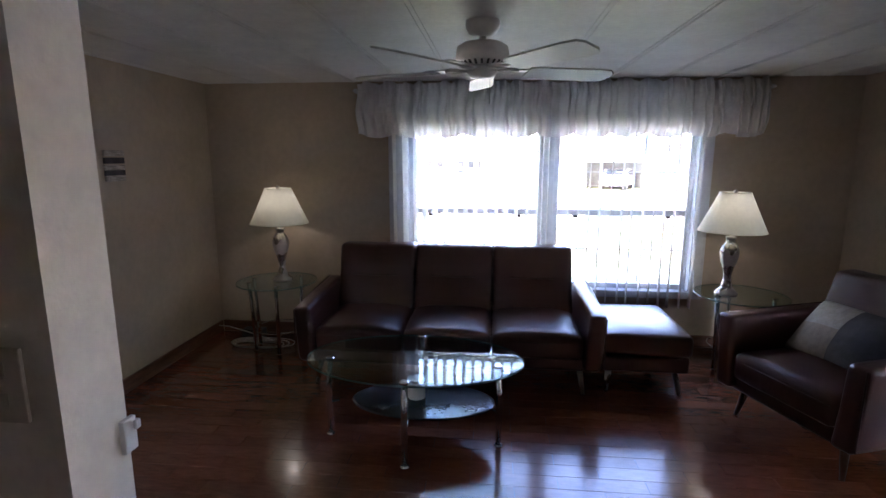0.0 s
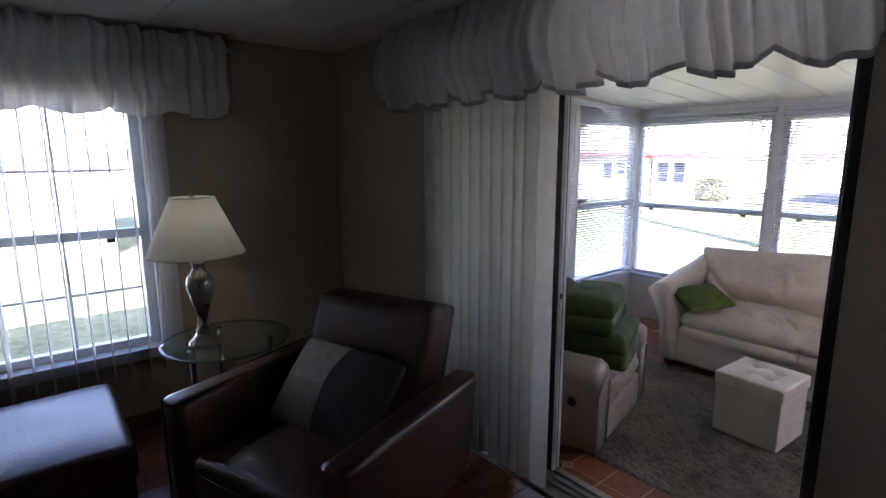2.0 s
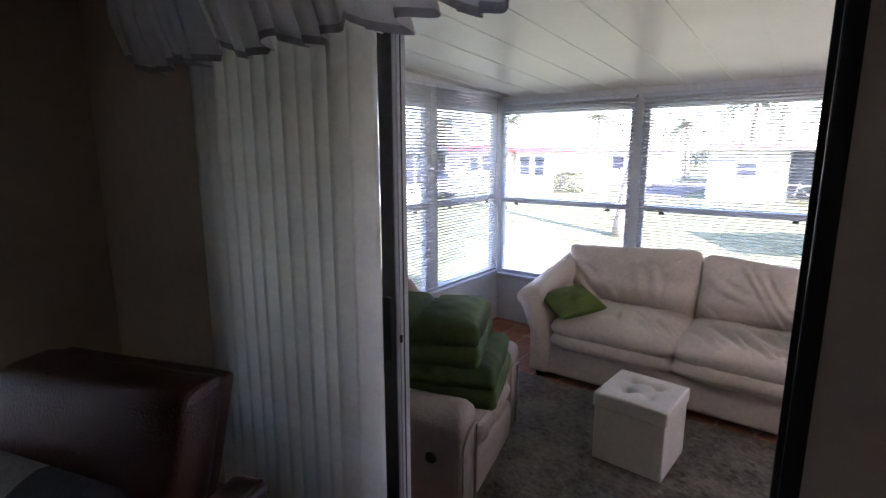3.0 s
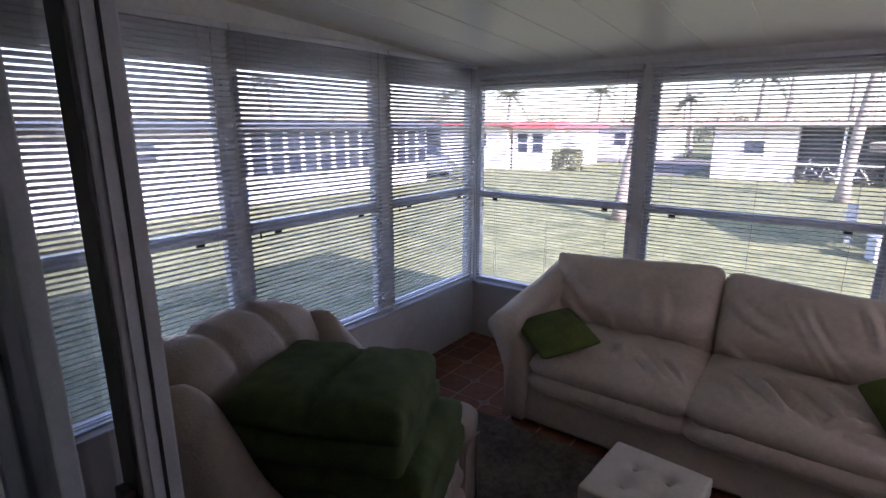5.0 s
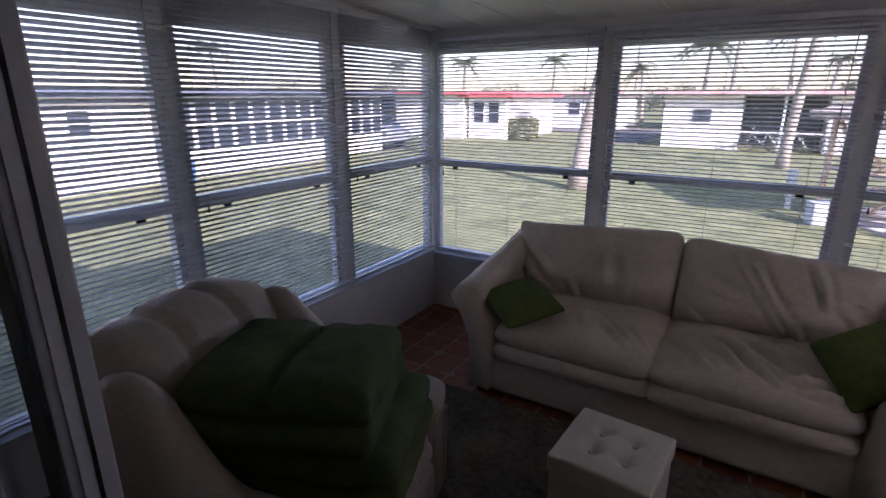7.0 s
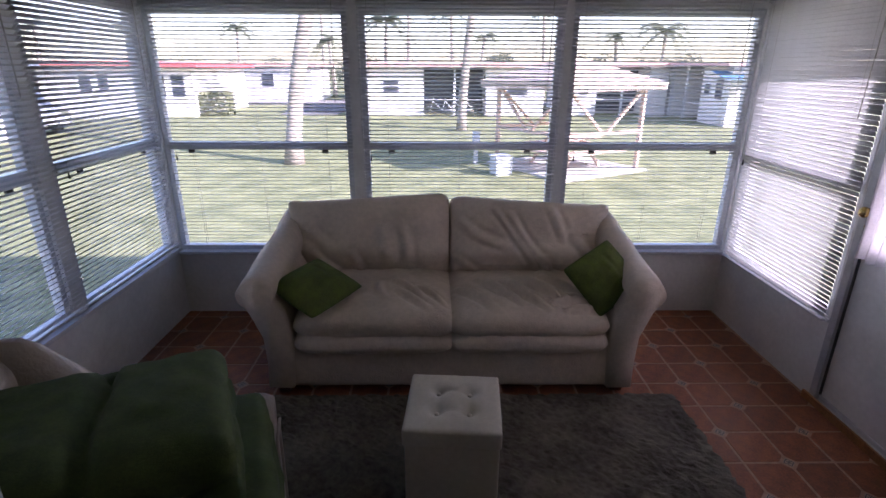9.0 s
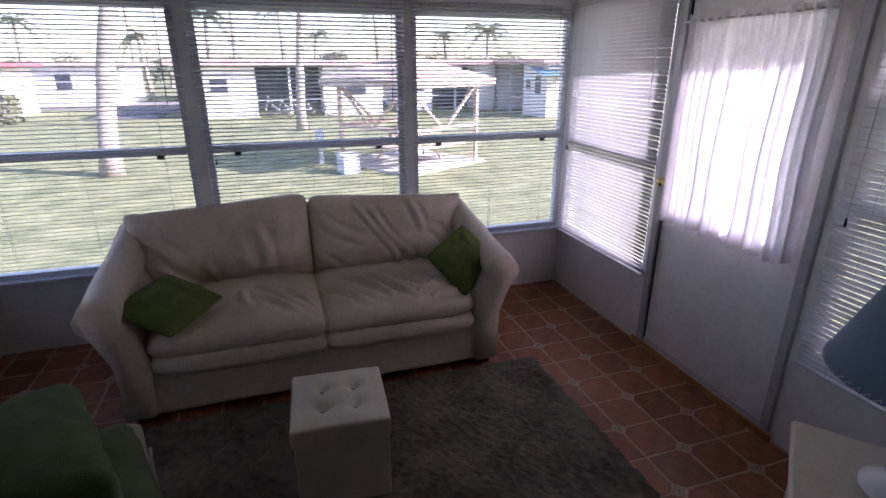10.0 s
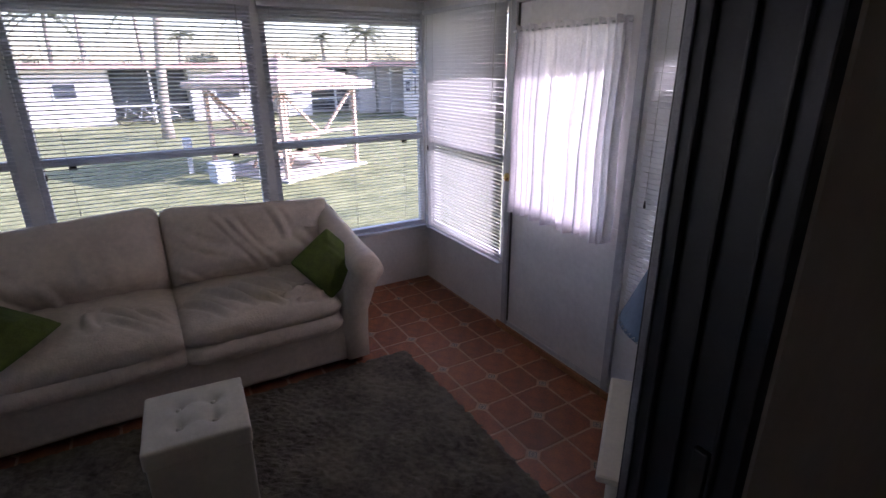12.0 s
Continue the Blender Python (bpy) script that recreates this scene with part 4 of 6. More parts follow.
# white cable coils behind the end table
bm = bmesh.new()
for k in range(4):
    r = 0.13 + 0.02 * k
    tube([(r * 1.4 * math.cos(a) + 0.02 * k, r * 0.6 * math.sin(a), 0.006 + 0.008 * k + 0.004 * math.sin(3 * a)) for a in np.linspace(0, 2 * math.pi, 40)], 0.0045, 6, bm)
tube([(0.1, 0.08, 0.02), (-0.12, 0.1, 0.08), (-0.25, 0.05, 0.14), (-0.3, -0.02, 0.17)], 0.0045, 6, bm)
single("cable_coil", bm, M_CABLE, "loose white cable coiled on the floor by the end table", "cable", pose(-1.93, 3.86, LF), smooth=True)
single("power_box", box(-0.09, 0.09, -0.05, 0.05, 0, 0.07, 0.008), M_BLACK, "black power adapter on the floor", "adapter", pose(-2.05, 4.08, LF))

# ceiling fan
t = thing("ceiling_fan", "white five-blade ceiling fan at rest", "ceiling fan", pose(-0.061, 2.40, CEIL + 0.075) @ Matrix.Scale(1.15, 4))
part("canopy", lathe([(0.062, 0), (0.062, -0.03), (0.055, -0.04), (0.064, -0.055), (0.066, -0.085), (0.052, -0.112), (0.024, -0.122)], 32), M_FAN, t, "two-tiered canopy", True)
part("downrod", tube([(0, 0, -0.115), (0, 0, -0.15)], 0.014, 14), M_FAN, t, "", True)
motor = part("motor", lathe([(0.02, -0.140), (0.075, -0.146), (0.098, -0.160), (0.103, -0.185), (0.103, -0.205), (0.085, -0.212), (0.06, -0.232)], 40), M_FAN, t, "", True)
for i in range(20):
    a = 2 * math.pi * i / 20
    part("vent_slot", box(-0.004, 0.004, -0.002, 0.002, -0.010, 0.010, m=pose(0.075 * math.cos(a), 0.075 * math.sin(a), -0.222, 40, 0, math.degrees(a) + 90)), M_FAN_DARK, motor)
part("hub_cap", lathe([(0.058, -0.232), (0.058, -0.255), (0.046, -0.272), (0.01, -0.278)], 32), M_FAN, t, "", True)
part("pull_chain", tube([(0.03, 0.02, -0.272), (0.03, 0.02, -0.37)], 0.0015, 5), M_CHROME, t)
for i in range(5):
    mm = pose(0, 0, 0, 0, 0, 92 + 72 * i)
    bm = bmesh.new()
    out = [(0.185, -0.045), (0.22, -0.052), (0.48, -0.060), (0.535, -0.053), (0.552, -0.03), (0.552, 0.03), (0.535, 0.053), (0.48, 0.060), (0.22, 0.052), (0.185, 0.045)]
    prism(out, "z", -0.0035, 0.0035, bm)
    bmesh.ops.transform(bm, matrix=mm @ pose(0, 0, -0.246, -13, 0, 0), verts=bm.verts)
    blade = part("blade", bm, M_CANE, t)
    ring = [(0.105 + 0.042 * math.cos(a), 0.030 * math.sin(a), -0.243) for a in np.linspace(0, 2 * math.pi, 17)]
    bm = tube(ring, 0.007, 8)
    tube([(0.055, 0, -0.238), (0.066, 0, -0.243)], 0.012, 8, bm)
    box(0.145, 0.235, -0.028, 0.028, -0.2425, -0.2385, 0.002, bm, m=pose(0, 0, 0, 0, 0, 0))
    bmesh.ops.transform(bm, matrix=mm, verts=bm.verts)
    part("blade_iron", bm, M_FAN, blade, "looped white bracket", True)

# small board sign on the west wall
t = thing("wall_sign", "small weathered board sign hung on the wall", "sign", pose(LX0 + 0.012, 3.06, 1.70))
for k, (z, mt) in enumerate(((0.07, M_PICT), (0.025, M_PICT_B), (-0.02, M_PICT), (-0.05, M_PICT_B), (-0.085, M_PICT))):
    part("board", box(-0.008, 0.008, -0.085, 0.085, z - 0.019, z + 0.019, 0.003), mt, t)

# outlet, switch and trim on the partition
t = thing("wall_plate", "ivory wall plate on the partition", "outlet", pose(-0.86, 0.768, 1.36))
part("plate", box(-0.05, 0.05, -0.008, 0, -0.07, 0.07, 0.003), M_OUTLET, t)
part("socket", box(-0.018, 0.018, -0.012, -0.008, 0.012, 0.045, 0.003), M_OUTLET, t)
part("socket", box(-0.018, 0.018, -0.012, -0.008, -0.045, -0.012, 0.003), M_OUTLET, t)
t = thing("wall_hook", "small white plastic holder on the partition end", "hook", pose(-0.77, 0.925, 1.17))
part("plate", box(0, 0.012, -0.012, 0.026, -0.035, 0.04, 0.003), M_WHITE, t)
part("catch", box(0.004, 0.02, 0.016, 0.03, 0.01, 0.03, 0.003), M_WHITE, t)

# floor vent by the slider
t = thing("floor_vent", "dark metal floor vent", "vent", pose(2.35, 1.95, LF))
part("frame", box(-0.07, 0.07, -0.15, 0.15, 0, 0.006, 0.002), M_BLACK, t)
for k in range(9):
    part("louvre", box(-0.055, 0.055, -0.125 + 0.03 * k, -0.112 + 0.03 * k, 0.006, 0.009), M_PLANK_GAP, t)


# ---- sunroom things ----
# slack folds of the sofa's pillows, by side: from u, v to u, v across the pillow, width and height in metres
SOFA_FOLDS = {
    -1: (((0.02, 0.55, 0.10, -0.25, 0.022, 0.012), (0.22, 0.7, 0.57, -0.1, 0.02, 0.014), (0.47, 0.4, 0.87, -0.33, 0.018, 0.012), (0.27, 0.07, 0.67, -0.65, 0.02, 0.012), (-0.6, 0.2, -0.48, -0.55, 0.025, 0.010)),
         ((-0.23, -0.2, -0.14, -0.75, 0.025, 0.014), (0.14, 0.3, 0.23, -0.3, 0.03, 0.012), (0.36, 0.4, 0.45, -0.3, 0.028, 0.012), (-0.73, -0.2, -0.32, -0.65, 0.022, 0.016), (-0.85, 0.35, -0.5, -0.1, 0.03, 0.012))),
    1: (((-0.88, 0.55, -0.4, -0.7, 0.02, 0.015), (-0.6, 0.8, -0.07, -0.55, 0.018, 0.018), (-0.29, 0.55, 0.25, -0.7, 0.018, 0.02), (-0.07, 0.85, 0.46, -0.4, 0.02, 0.018), (0.3, 0.95, 0.78, -0.25, 0.02, 0.018), (0.3, -0.5, 0.95, -0.45, 0.016, 0.022), (0.45, -0.75, 0.97, -0.6, 0.014, 0.02), (0.5, -0.15, 0.96, -0.3, 0.016, 0.02)),
        ((-0.85, 0.5, -0.3, 0.06, 0.025, 0.016), (-0.9, -0.2, -0.5, -0.65, 0.022, 0.016), (-0.2, 0.65, 0.15, -0.2, 0.022, 0.018), (-0.4, 0.75, 0.2, -0.65, 0.018, 0.014), (0.3, 0.9, 0.45, 0.2, 0.022, 0.018), (0.2, -0.2, 0.35, -0.75, 0.022, 0.016), (0.6, 0.2, 0.85, -0.3, 0.025, 0.014))),
}


def cream_sofa(m):
    """Two wide pillowy seats between rolled arms that flare outwards; -y is the front."""
    t = thing("cream_sofa", "cream leather two-seat sofa with creased pillow cushions", "sofa", m)
    W, D = 2.14, 0.93
    part("base", soft_block(-0.93, 0.93, -D / 2 + 0.03, D / 2 - 0.05, 0.045, 0.30, 0.03, 0.004, 4, 2, 7), M_CREAM, t, "", True)
    for s in (-1, 1):
        cx = s * 0.405
        seat_folds, back_folds = SOFA_FOLDS[s]
        seat_folds = [(u0, 0.575 * v0 - 0.375, u1, 0.575 * v1 - 0.375, w_, d_) for u0, v0, u1, v1, w_, d_ in seat_folds]
        part("seat_cushion", cushion(0.85, 0.78, 0.215, 6, 0.35, 0.013, 3.6, 3 + s, 90, 12, folds=seat_folds, deep=0.016, m=pose(cx, -0.08, 0.405)), M_CREAM, t, "", True)
        part("seat_welt", cushion(0.85, 0.78, 0.16, 8, 0.25, 0.016, 6, 8 + s, 60, 12, creases=8 + 8 * (s > 0), deep=0.016, m=pose(cx, -0.095, 0.312)), M_CREAM, t, "", True)
        bm = cushion(0.94, 0.60, 0.29, 6, 0.5, 0.013, 3.2, 14 + s, 90, 12, folds=back_folds, deep=0.012)
        for v in bm.verts:
            # outer upper corner pulled out to a point, as a slack pillow
            u, k = v.co.x * s / 0.48, v.co.y / 0.29
            if v.co.z > 0.02:
                v.co.z += 0.035 * math.exp(-((k + 0.12) / 0.22) ** 2) - 0.05 * max(0.0, min(1.0, (-k - 0.34) / 0.25))
            if k > 0.3:
                v.co.y += (0.035 * max(0, -u) - 0.03 * max(0, u) + 0.03 * max(0, u - 0.8) / 0.2) * k
            v.co.x += s * (0.09 * max(0, u) ** 2 * max(0, k) - 0.04 * max(0, u) ** 2 * max(0, -k))
        bmesh.ops.transform(bm, matrix=pose(cx + s * 0.062, 0.245, 0.610 - 0.010 * s, 72, 0, 0), verts=bm.verts)
        part("back_cushion", bm, M_CREAM, t, "", True)
        # arm: an outward-leaning slab with a fat rolled top
        prof = []
        for k in range(25):
            a = math.pi * (1.15 - 1.45 * k / 24)
            prof.append((0.985 + 0.095 * math.cos(a), 0.60 + 0.078 * math.sin(a)))
        outline = [(0.83, 0.05), (0.815, 0.30), (0.85, 0.50)] + prof + [(1.02, 0.50), (0.965, 0.36), (0.955, 0.20), (0.96, 0.05)]
        bm = bmesh.new()
        n = 14
        rings = []
        for j in range(n + 1):
            y = -D / 2 + 0.0 + (D - 0.06) * j / n
            inset = 0.03 * (1 - min(1, j / 1.2)) if j < 2 else 0
            rise = 0.13 * (j / n) ** 1.2
            ring = []
            for px_, pz_ in outline:
                q = Vector((px_ * 6, y * 6, pz_ * 6 + s))
                wr = 0.006 * noise.noise(q) + 0.004 * noise.noise(q * 2.7)
                cxm, czm = 0.90, 0.38
                ring.append(bm.verts.new((s * (px_ + (cxm - px_) * inset + wr), y, pz_ + (czm - pz_) * inset + wr + rise * max(0, (pz_ - 0.45) / 0.2))))
            rings.append(ring)
        for a, b in zip(rings, rings[1:]):
            for k in range(len(outline)):
                bm.faces.new((a[k], a[(k + 1) % len(outline)], b[(k + 1) % len(outline)], b[k]))
        bm.faces.new(rings[0])
        bm.faces.new(rings[-1][::-1])
        part("arm", bm, M_CREAM, t, "", True)
        part("foot", box(s * 0.90 - 0.03, s * 0.90 + 0.03, -D / 2 + 0.05, -D / 2 + 0.11, 0, 0.048, 0.004), M_BASEBOARD, t)
        part("foot", box(s * 0.90 - 0.03, s * 0.90 + 0.03, D / 2 - 0.15, D / 2 - 0.09, 0, 0.048, 0.004), M_BASEBOARD, t)
    part("back", soft_block(-0.94, 0.94, D / 2 - 0.20, D / 2 - 0.02, 0.10, 0.72, 0.06, 0.004, 4, 5, 7), M_CREAM, t, "", True)
    return t


cream_sofa(pose(5.46, 2.145, 0, 0, 0, -90) @ Matrix.Diagonal((1.01, 1.02, 1.0, 1.0)))
for nm, m in (("throw_pillow", pose(5.15, 2.87, 0.58, 17, 0, -66) @ pose(0, 0, 0, 0, 0, 30)), ("throw_pillow", pose(5.19, 1.32, 0.615, 50, 0, -88) @ Matrix.Scale(0.9, 4) @ pose(0, 0, 0, 0, 0, 33))):
    single(nm, cushion(0.36, 0.35, 0.14, 1.8, 0.6, 0.010, 9, 2, 38, 22, creases=8, deep=0.006), M_PILLOW, "square green cotton cushion on the cream sofa", "cushion", m, "green sofa cushions", smooth=True)

# pouf
t = thing("storage_pouf", "off-white tufted storage cube with a lid", "pouf", pose(4.40, 2.155, 0.02, 0, 0, -4))
part("body", box(-0.182, 0.182, -0.182, 0.182, 0, 0.30, 0.008), M_POUF, t)
def tuft(p):
    if p.z > 0.36:
        for ax in (-0.065, 0.065):
            for ay in (-0.065, 0.065):
                p.z -= 0.028 * math.exp(-((p.x - ax) ** 2 + (p.y - ay) ** 2) / 0.0011)
        for q in (-0.065, 0.065):
            if abs(p.y) < 0.075:
                p.z -= 0.006 * math.exp(-((p.x - q) / 0.012) ** 2)
            if abs(p.x) < 0.075:
                p.z -= 0.006 * math.exp(-((p.y - q) / 0.012) ** 2)
        p.z += 0.012 * (1 - (p.x / 0.19) ** 2) * (1 - (p.y / 0.19) ** 2)
    return p
lid = part("lid", soft_block(-0.19, 0.19, -0.19, 0.19, 0.301, 0.38, 0.014, 0.001, 10, 3, 30, shape=tuft), M_POUF, t, "padded tufted lid", True)
for ax in (-0.065, 0.065):
    for ay in (-0.065, 0.065):
        part("button", lathe([(0.009, 0.358), (0.010, 0.363), (0.005, 0.368)], 12, m=pose(ax, ay, 0.0)), M_POUF, lid, "", True)


# recliner with folded comforters
REC = pose(3.70, 3.12, 0, 0, 0, 14)
t = thing("recliner", "taupe leather recliner with a channelled back and rolled arms", "armchair", REC)
part("base", soft_block(-0.32, 0.32, -0.34, 0.36, 0.04, 0.30, 0.03, 0.003, cuts=5), M_TAUPE, t, "", True)
part("seat_cushion", cushion(0.64, 0.74, 0.26, 4, 0.3, 0.014, 7, 4, 40, 6, m=pose(0, -0.08, 0.37), creases=10, deep=0.01), M_TAUPE, t, "", True)
part("footrest", soft_block(-0.30, 0.31, -0.43, -0.34, 0.06, 0.275, 0.035, 0.008, 6, 3, 7), M_TAUPE, t, "", True)
part("seat_front", cushion(0.62, 0.22, 0.14, 3.5, 0.3, 0.016, 9, 6, 36, 6, m=pose(0, -0.37, 0.37, 90), creases=9, deep=0.012), M_TAUPE, t, "", True)


def rolled_arm(s):
    """A slab with a fat roll on top that swells upwards into the wing at its back."""
    outline = [(0.30, 0.05), (0.30, 0.44)] + [(0.385 + 0.098 * math.cos(radians(a)), 0.50 + 0.085 * math.sin(radians(a))) for a in range(215, -50, -18)] + [(0.45, 0.40), (0.45, 0.05)]
    bm = bmesh.new()
    rings = []
    n = 26
    for j in range(n + 1):
        y = -0.42 + 0.80 * j / n
        k = max(0.0, min(1.0, (y + 0.06) / 0.34))
        swell = 0.33 * k * k * (3 - 2 * k)
        tuck = 0.5 * (1 - min(1.0, (j + 0.3) / 1.6)) ** 1.5 + (0.5 * max(0.0, (j - n + 2) / 2) if j > n - 2 else 0)
        ring = []
        for px_, pz_ in outline:
            q = Vector((px_ * 7, y * 7, pz_ * 7 + s))
            wr = 0.010 * noise.noise(q) + 0.006 * noise.noise(q * 2.6)
            up = max(0.0, (pz_ - 0.40) / 0.185)
            x_ = px_ + (0.375 - px_) * tuck * 0.35 - 0.05 * swell * up
            z_ = pz_ - (pz_ - 0.42) * tuck * 0.3 * (pz_ > 0.3) + swell * up
            ring.append(bm.verts.new((s * (x_ + wr), y, z_ + wr * (pz_ > 0.1))))
        rings.append(ring)
    for a, b in zip(rings, rings[1:]):
        for k in range(len(outline)):
            bm.faces.new((a[k], a[(k + 1) % len(outline)], b[(k + 1) % len(outline)], b[k]))
    bm.faces.new(rings[0])
    bm.faces.new(rings[-1][::-1])
    bmesh.ops.recalc_face_normals(bm, faces=bm.faces)
    return bm


for s in (-1, 1):
    arm = part("arm", rolled_arm(s), M_TAUPE, t, "", True)
    part("welt", tube([(s * 0.295, -0.424, 0.06), (s * 0.293, -0.428, 0.43), (s * 0.32, -0.43, 0.465), (s * 0.385, -0.43, 0.455), (s * 0.45, -0.43, 0.44), (s * 0.458, -0.424, 0.40), (s * 0.455, -0.422, 0.06)], 0.006, 8), M_TAUPE, arm, "", True)
part("lever_cup", lathe([(0.026, 0), (0.029, 0.005), (0.022, 0.010)], 20, m=pose(-0.452, -0.27, 0.33, 0, -90)), M_BLACK, t, "round black recliner lever cup", True)


def back_shape(p):
    k = (p.z - 0.4) / 0.6
    u = p.x / 0.38
    for c in (-0.125, 0.125):
        g_ = math.exp(-((p.x - c) / 0.022) ** 2)
        if p.y < 0.26:
            p.y += 0.035 * g_
        if p.z > 0.85:
            p.z -= 0.022 * g_
    p.y -= 0.05 * math.exp(-((p.z - 0.86) / 0.12) ** 2) * (p.y < 0.26)
    p.z -= 0.05 * abs(u) ** 3 * max(0, k)
    p.y += 0.24 * k
    return p


part("backrest", soft_block(-0.34, 0.39, 0.13, 0.37, 0.38, 0.99, 0.10, 0.012, 6, 21, 20, shape=back_shape), M_TAUPE, t, "plump back with three stitched channels", True)
for sx in (-1, 1):
    for sy in (-1, 1):
        part("foot", box(sx * 0.28 - 0.025, sx * 0.28 + 0.025, sy * 0.28 - 0.025, sy * 0.28 + 0.025, 0, 0.045), M_BASEBOARD, t)


def comforter(m, lx, ly, layers, h, seed, label, crease=0.045):
    """A quilt folded flat into soft layers; the fold rolls over on the +y side, and a crease runs across its top."""
    t = thing("comforter", label, "comforter", m, group="folded comforters")
    for i in range(layers):
        inset = 0.012 * ((i * 7 + seed) % 3)
        def drape(p, i=i):
            u, v = p.x / (lx / 2), p.y / (ly / 2)
            rim = max(abs(u), abs(v))
            p.z -= 0.030 * max(0.0, rim - 0.55) ** 2 / 0.2 * (i + 1) / layers
            if i == layers - 1 and p.z > (i + 0.5) * h:
                p.z -= crease * math.exp(-((p.x - 0.01 * math.sin(5 * p.y)) / 0.020) ** 2)
                p.z += 0.014 * math.cos(1.4 * v) * (1 - abs(abs(u) - 0.5))
            p.x += 0.010 * noise.noise(Vector((p.y * 6, p.z * 14, seed)))
            p.y += 0.012 * noise.noise(Vector((p.x * 6, p.z * 14, seed + 4.0)))
            return p
        part("fold", soft_block(-lx / 2 + inset, lx / 2 - inset, -ly / 2 + inset, ly / 2, i * h * 0.95, (i + 1) * h, h * 0.46, 0.008, 9, seed + i * 2, 30, shape=drape), M_GREEN, t, "", True)
    part("fold_edge", soft_block(-lx / 2 + 0.02, lx / 2 - 0.02, ly / 2 - 0.09, ly / 2 + 0.015, 0.006, layers * h - 0.035, 0.05, 0.008, 8, seed + 9, 10), M_GREEN, t, "rolled fold", True)
    return t


comforter(pose(3.745, 3.00, 0.475, 0, 0, -68), 0.66, 0.56, 2, 0.10, 3, "folded green comforter stacked on the recliner")
comforter(pose(3.70, 3.07, 0.665, 0, 0, -66), 0.64, 0.53, 2, 0.108, 9, "folded green comforter with a centre crease lying on another")

# corner stand with the blue lamp
STAND = pose(3.24, 0.745, 0, 0, 0, -52)
t = thing("side_table", "ivory painted side table in the corner", "side table", STAND)
part("tabletop", box(-0.29, 0.29, -0.25, 0.25, 0.485, 0.51, 0.012), M_STAND, t)
bm = box(-0.25, 0.25, -0.21, -0.19, 0.41, 0.485, 0.003)
for b in ((-0.25, 0.25, 0.19, 0.21), (-0.25, -0.23, -0.19, 0.19), (0.23, 0.25, -0.19, 0.19)):
    box(*b, 0.41, 0.485, 0.003, bm)
part("apron", bm, M_STAND, t)
for sx in (-1, 1):
    for sy in (-1, 1):
        part("leg", tube([(sx * 0.235, sy * 0.195, 0.48), (sx * 0.24, sy * 0.20, 0.0)], 0.02, 12, None, [0.024, 0.015]), M_STAND, t, "", True)
t = thing("blue_lamp", "white pedestal lamp with a laced slate blue shade", "lamp", pose(3.265, 0.69, 0.5105))
part("base", lathe([(0.095, 0), (0.100, 0.008), (0.096, 0.022), (0.07, 0.036), (0.040, 0.052), (0.029, 0.085), (0.027, 0.20), (0.026, 0.36), (0.014, 0.37), (0.012, 0.44)], 40), M_CERAMIC, t, "glossy white pedestal", True)
part("shade", lathe([(0.258, 0.38), (0.115, 0.745)], 56, caps=False), M_BLUE, t, "slate blue paper shade", True)
part("shade_lining", lathe([(0.255, 0.381), (0.112, 0.744)], 56, caps=False), M_SHADE_IN, t, "brown shade lining", True)
for r, z, dz in ((0.2595, 0.381, 0.012), (0.117, 0.744, -0.012)):
    bm = bmesh.new()
    for i in range(60):
        a, b = 2 * math.pi * i / 60, 2 * math.pi * (i + 0.6) / 60
        r2 = r - 0.0042 * (dz > 0) + 0.005 * (dz < 0)
        tube([(r * math.cos(a), r * math.sin(a), z), (r2 * math.cos(b), r2 * math.sin(b), z + dz), ((r - 0.004) * math.cos(b), (r - 0.004) * math.sin(b), z - 0.3 * dz)], 0.0018, 4, bm)
    part("lacing", bm, M_LACE, t, "pale cord lacing round the rim")

# rug
RUG = (3.41, 5.00, 0.93, 3.32)
bm = bmesh.new()
nx, ny = 96, 116
rng = random.Random(5)
g = {}
for i in range(nx + 1):
    for j in range(ny + 1):
        xx, yy = RUG[0] + (RUG[1] - RUG[0]) * i / nx, RUG[2] + (RUG[3] - RUG[2]) * j / ny
        e = i in (0, nx) or j in (0, ny)
        z = 0.004 if e else 0.014 + 0.008 * noise.noise(Vector((xx * 40, yy * 40, 0))) + 0.006 * noise.noise(Vector((xx * 9, yy * 9, 3))) + rng.uniform(-0.003, 0.003)
        g[i, j] = bm.verts.new((xx + (0.012 * rng.uniform(-1, 1) if e else 0), yy + (0.012 * rng.uniform(-1, 1) if e else 0), z))
for i in range(nx):
    for j in range(ny):
        bm.faces.new((g[i, j], g[i + 1, j], g[i + 1, j + 1], g[i, j + 1]))
single("rug", bm, M_RUG, "dark grey brown shag rug on the tiles", "rug")


# ---- outdoors ----
bm = bmesh.new()
n = 90
def spread(k):
    u = 2 * k / n - 1
    return math.copysign(abs(u) ** 3 * 900 + abs(u) * 30, u)
g = [[bm.verts.new((spread(i) + 12, spread(j) + 4, GROUND + (0.03 * noise.noise(Vector((spread(i) * 0.4, spread(j) * 0.4, 0))) if abs(spread(i)) < 60 else 0))) for j in range(n + 1)] for i in range(n + 1)]
for i in range(n):
    for j in range(n):
        bm.faces.new((g[i][j], g[i + 1][j], g[i + 1][j + 1], g[i][j + 1]))
single("ground", bm, M_GRASS, "dry patchy lawn between the homes", "lawn", kind="structure")
single("road", box(36, 41, -60, 80, GROUND - 0.05, GROUND + 0.05), M_ROAD, "grey asphalt lane behind the homes", "road", kind="structure")
single("driveway", box(29.0, 36, 7.2, 10.0, GROUND - 0.05, GROUND + 0.045), M_ROAD, "grey asphalt drive between the homes", "driveway", kind="structure")


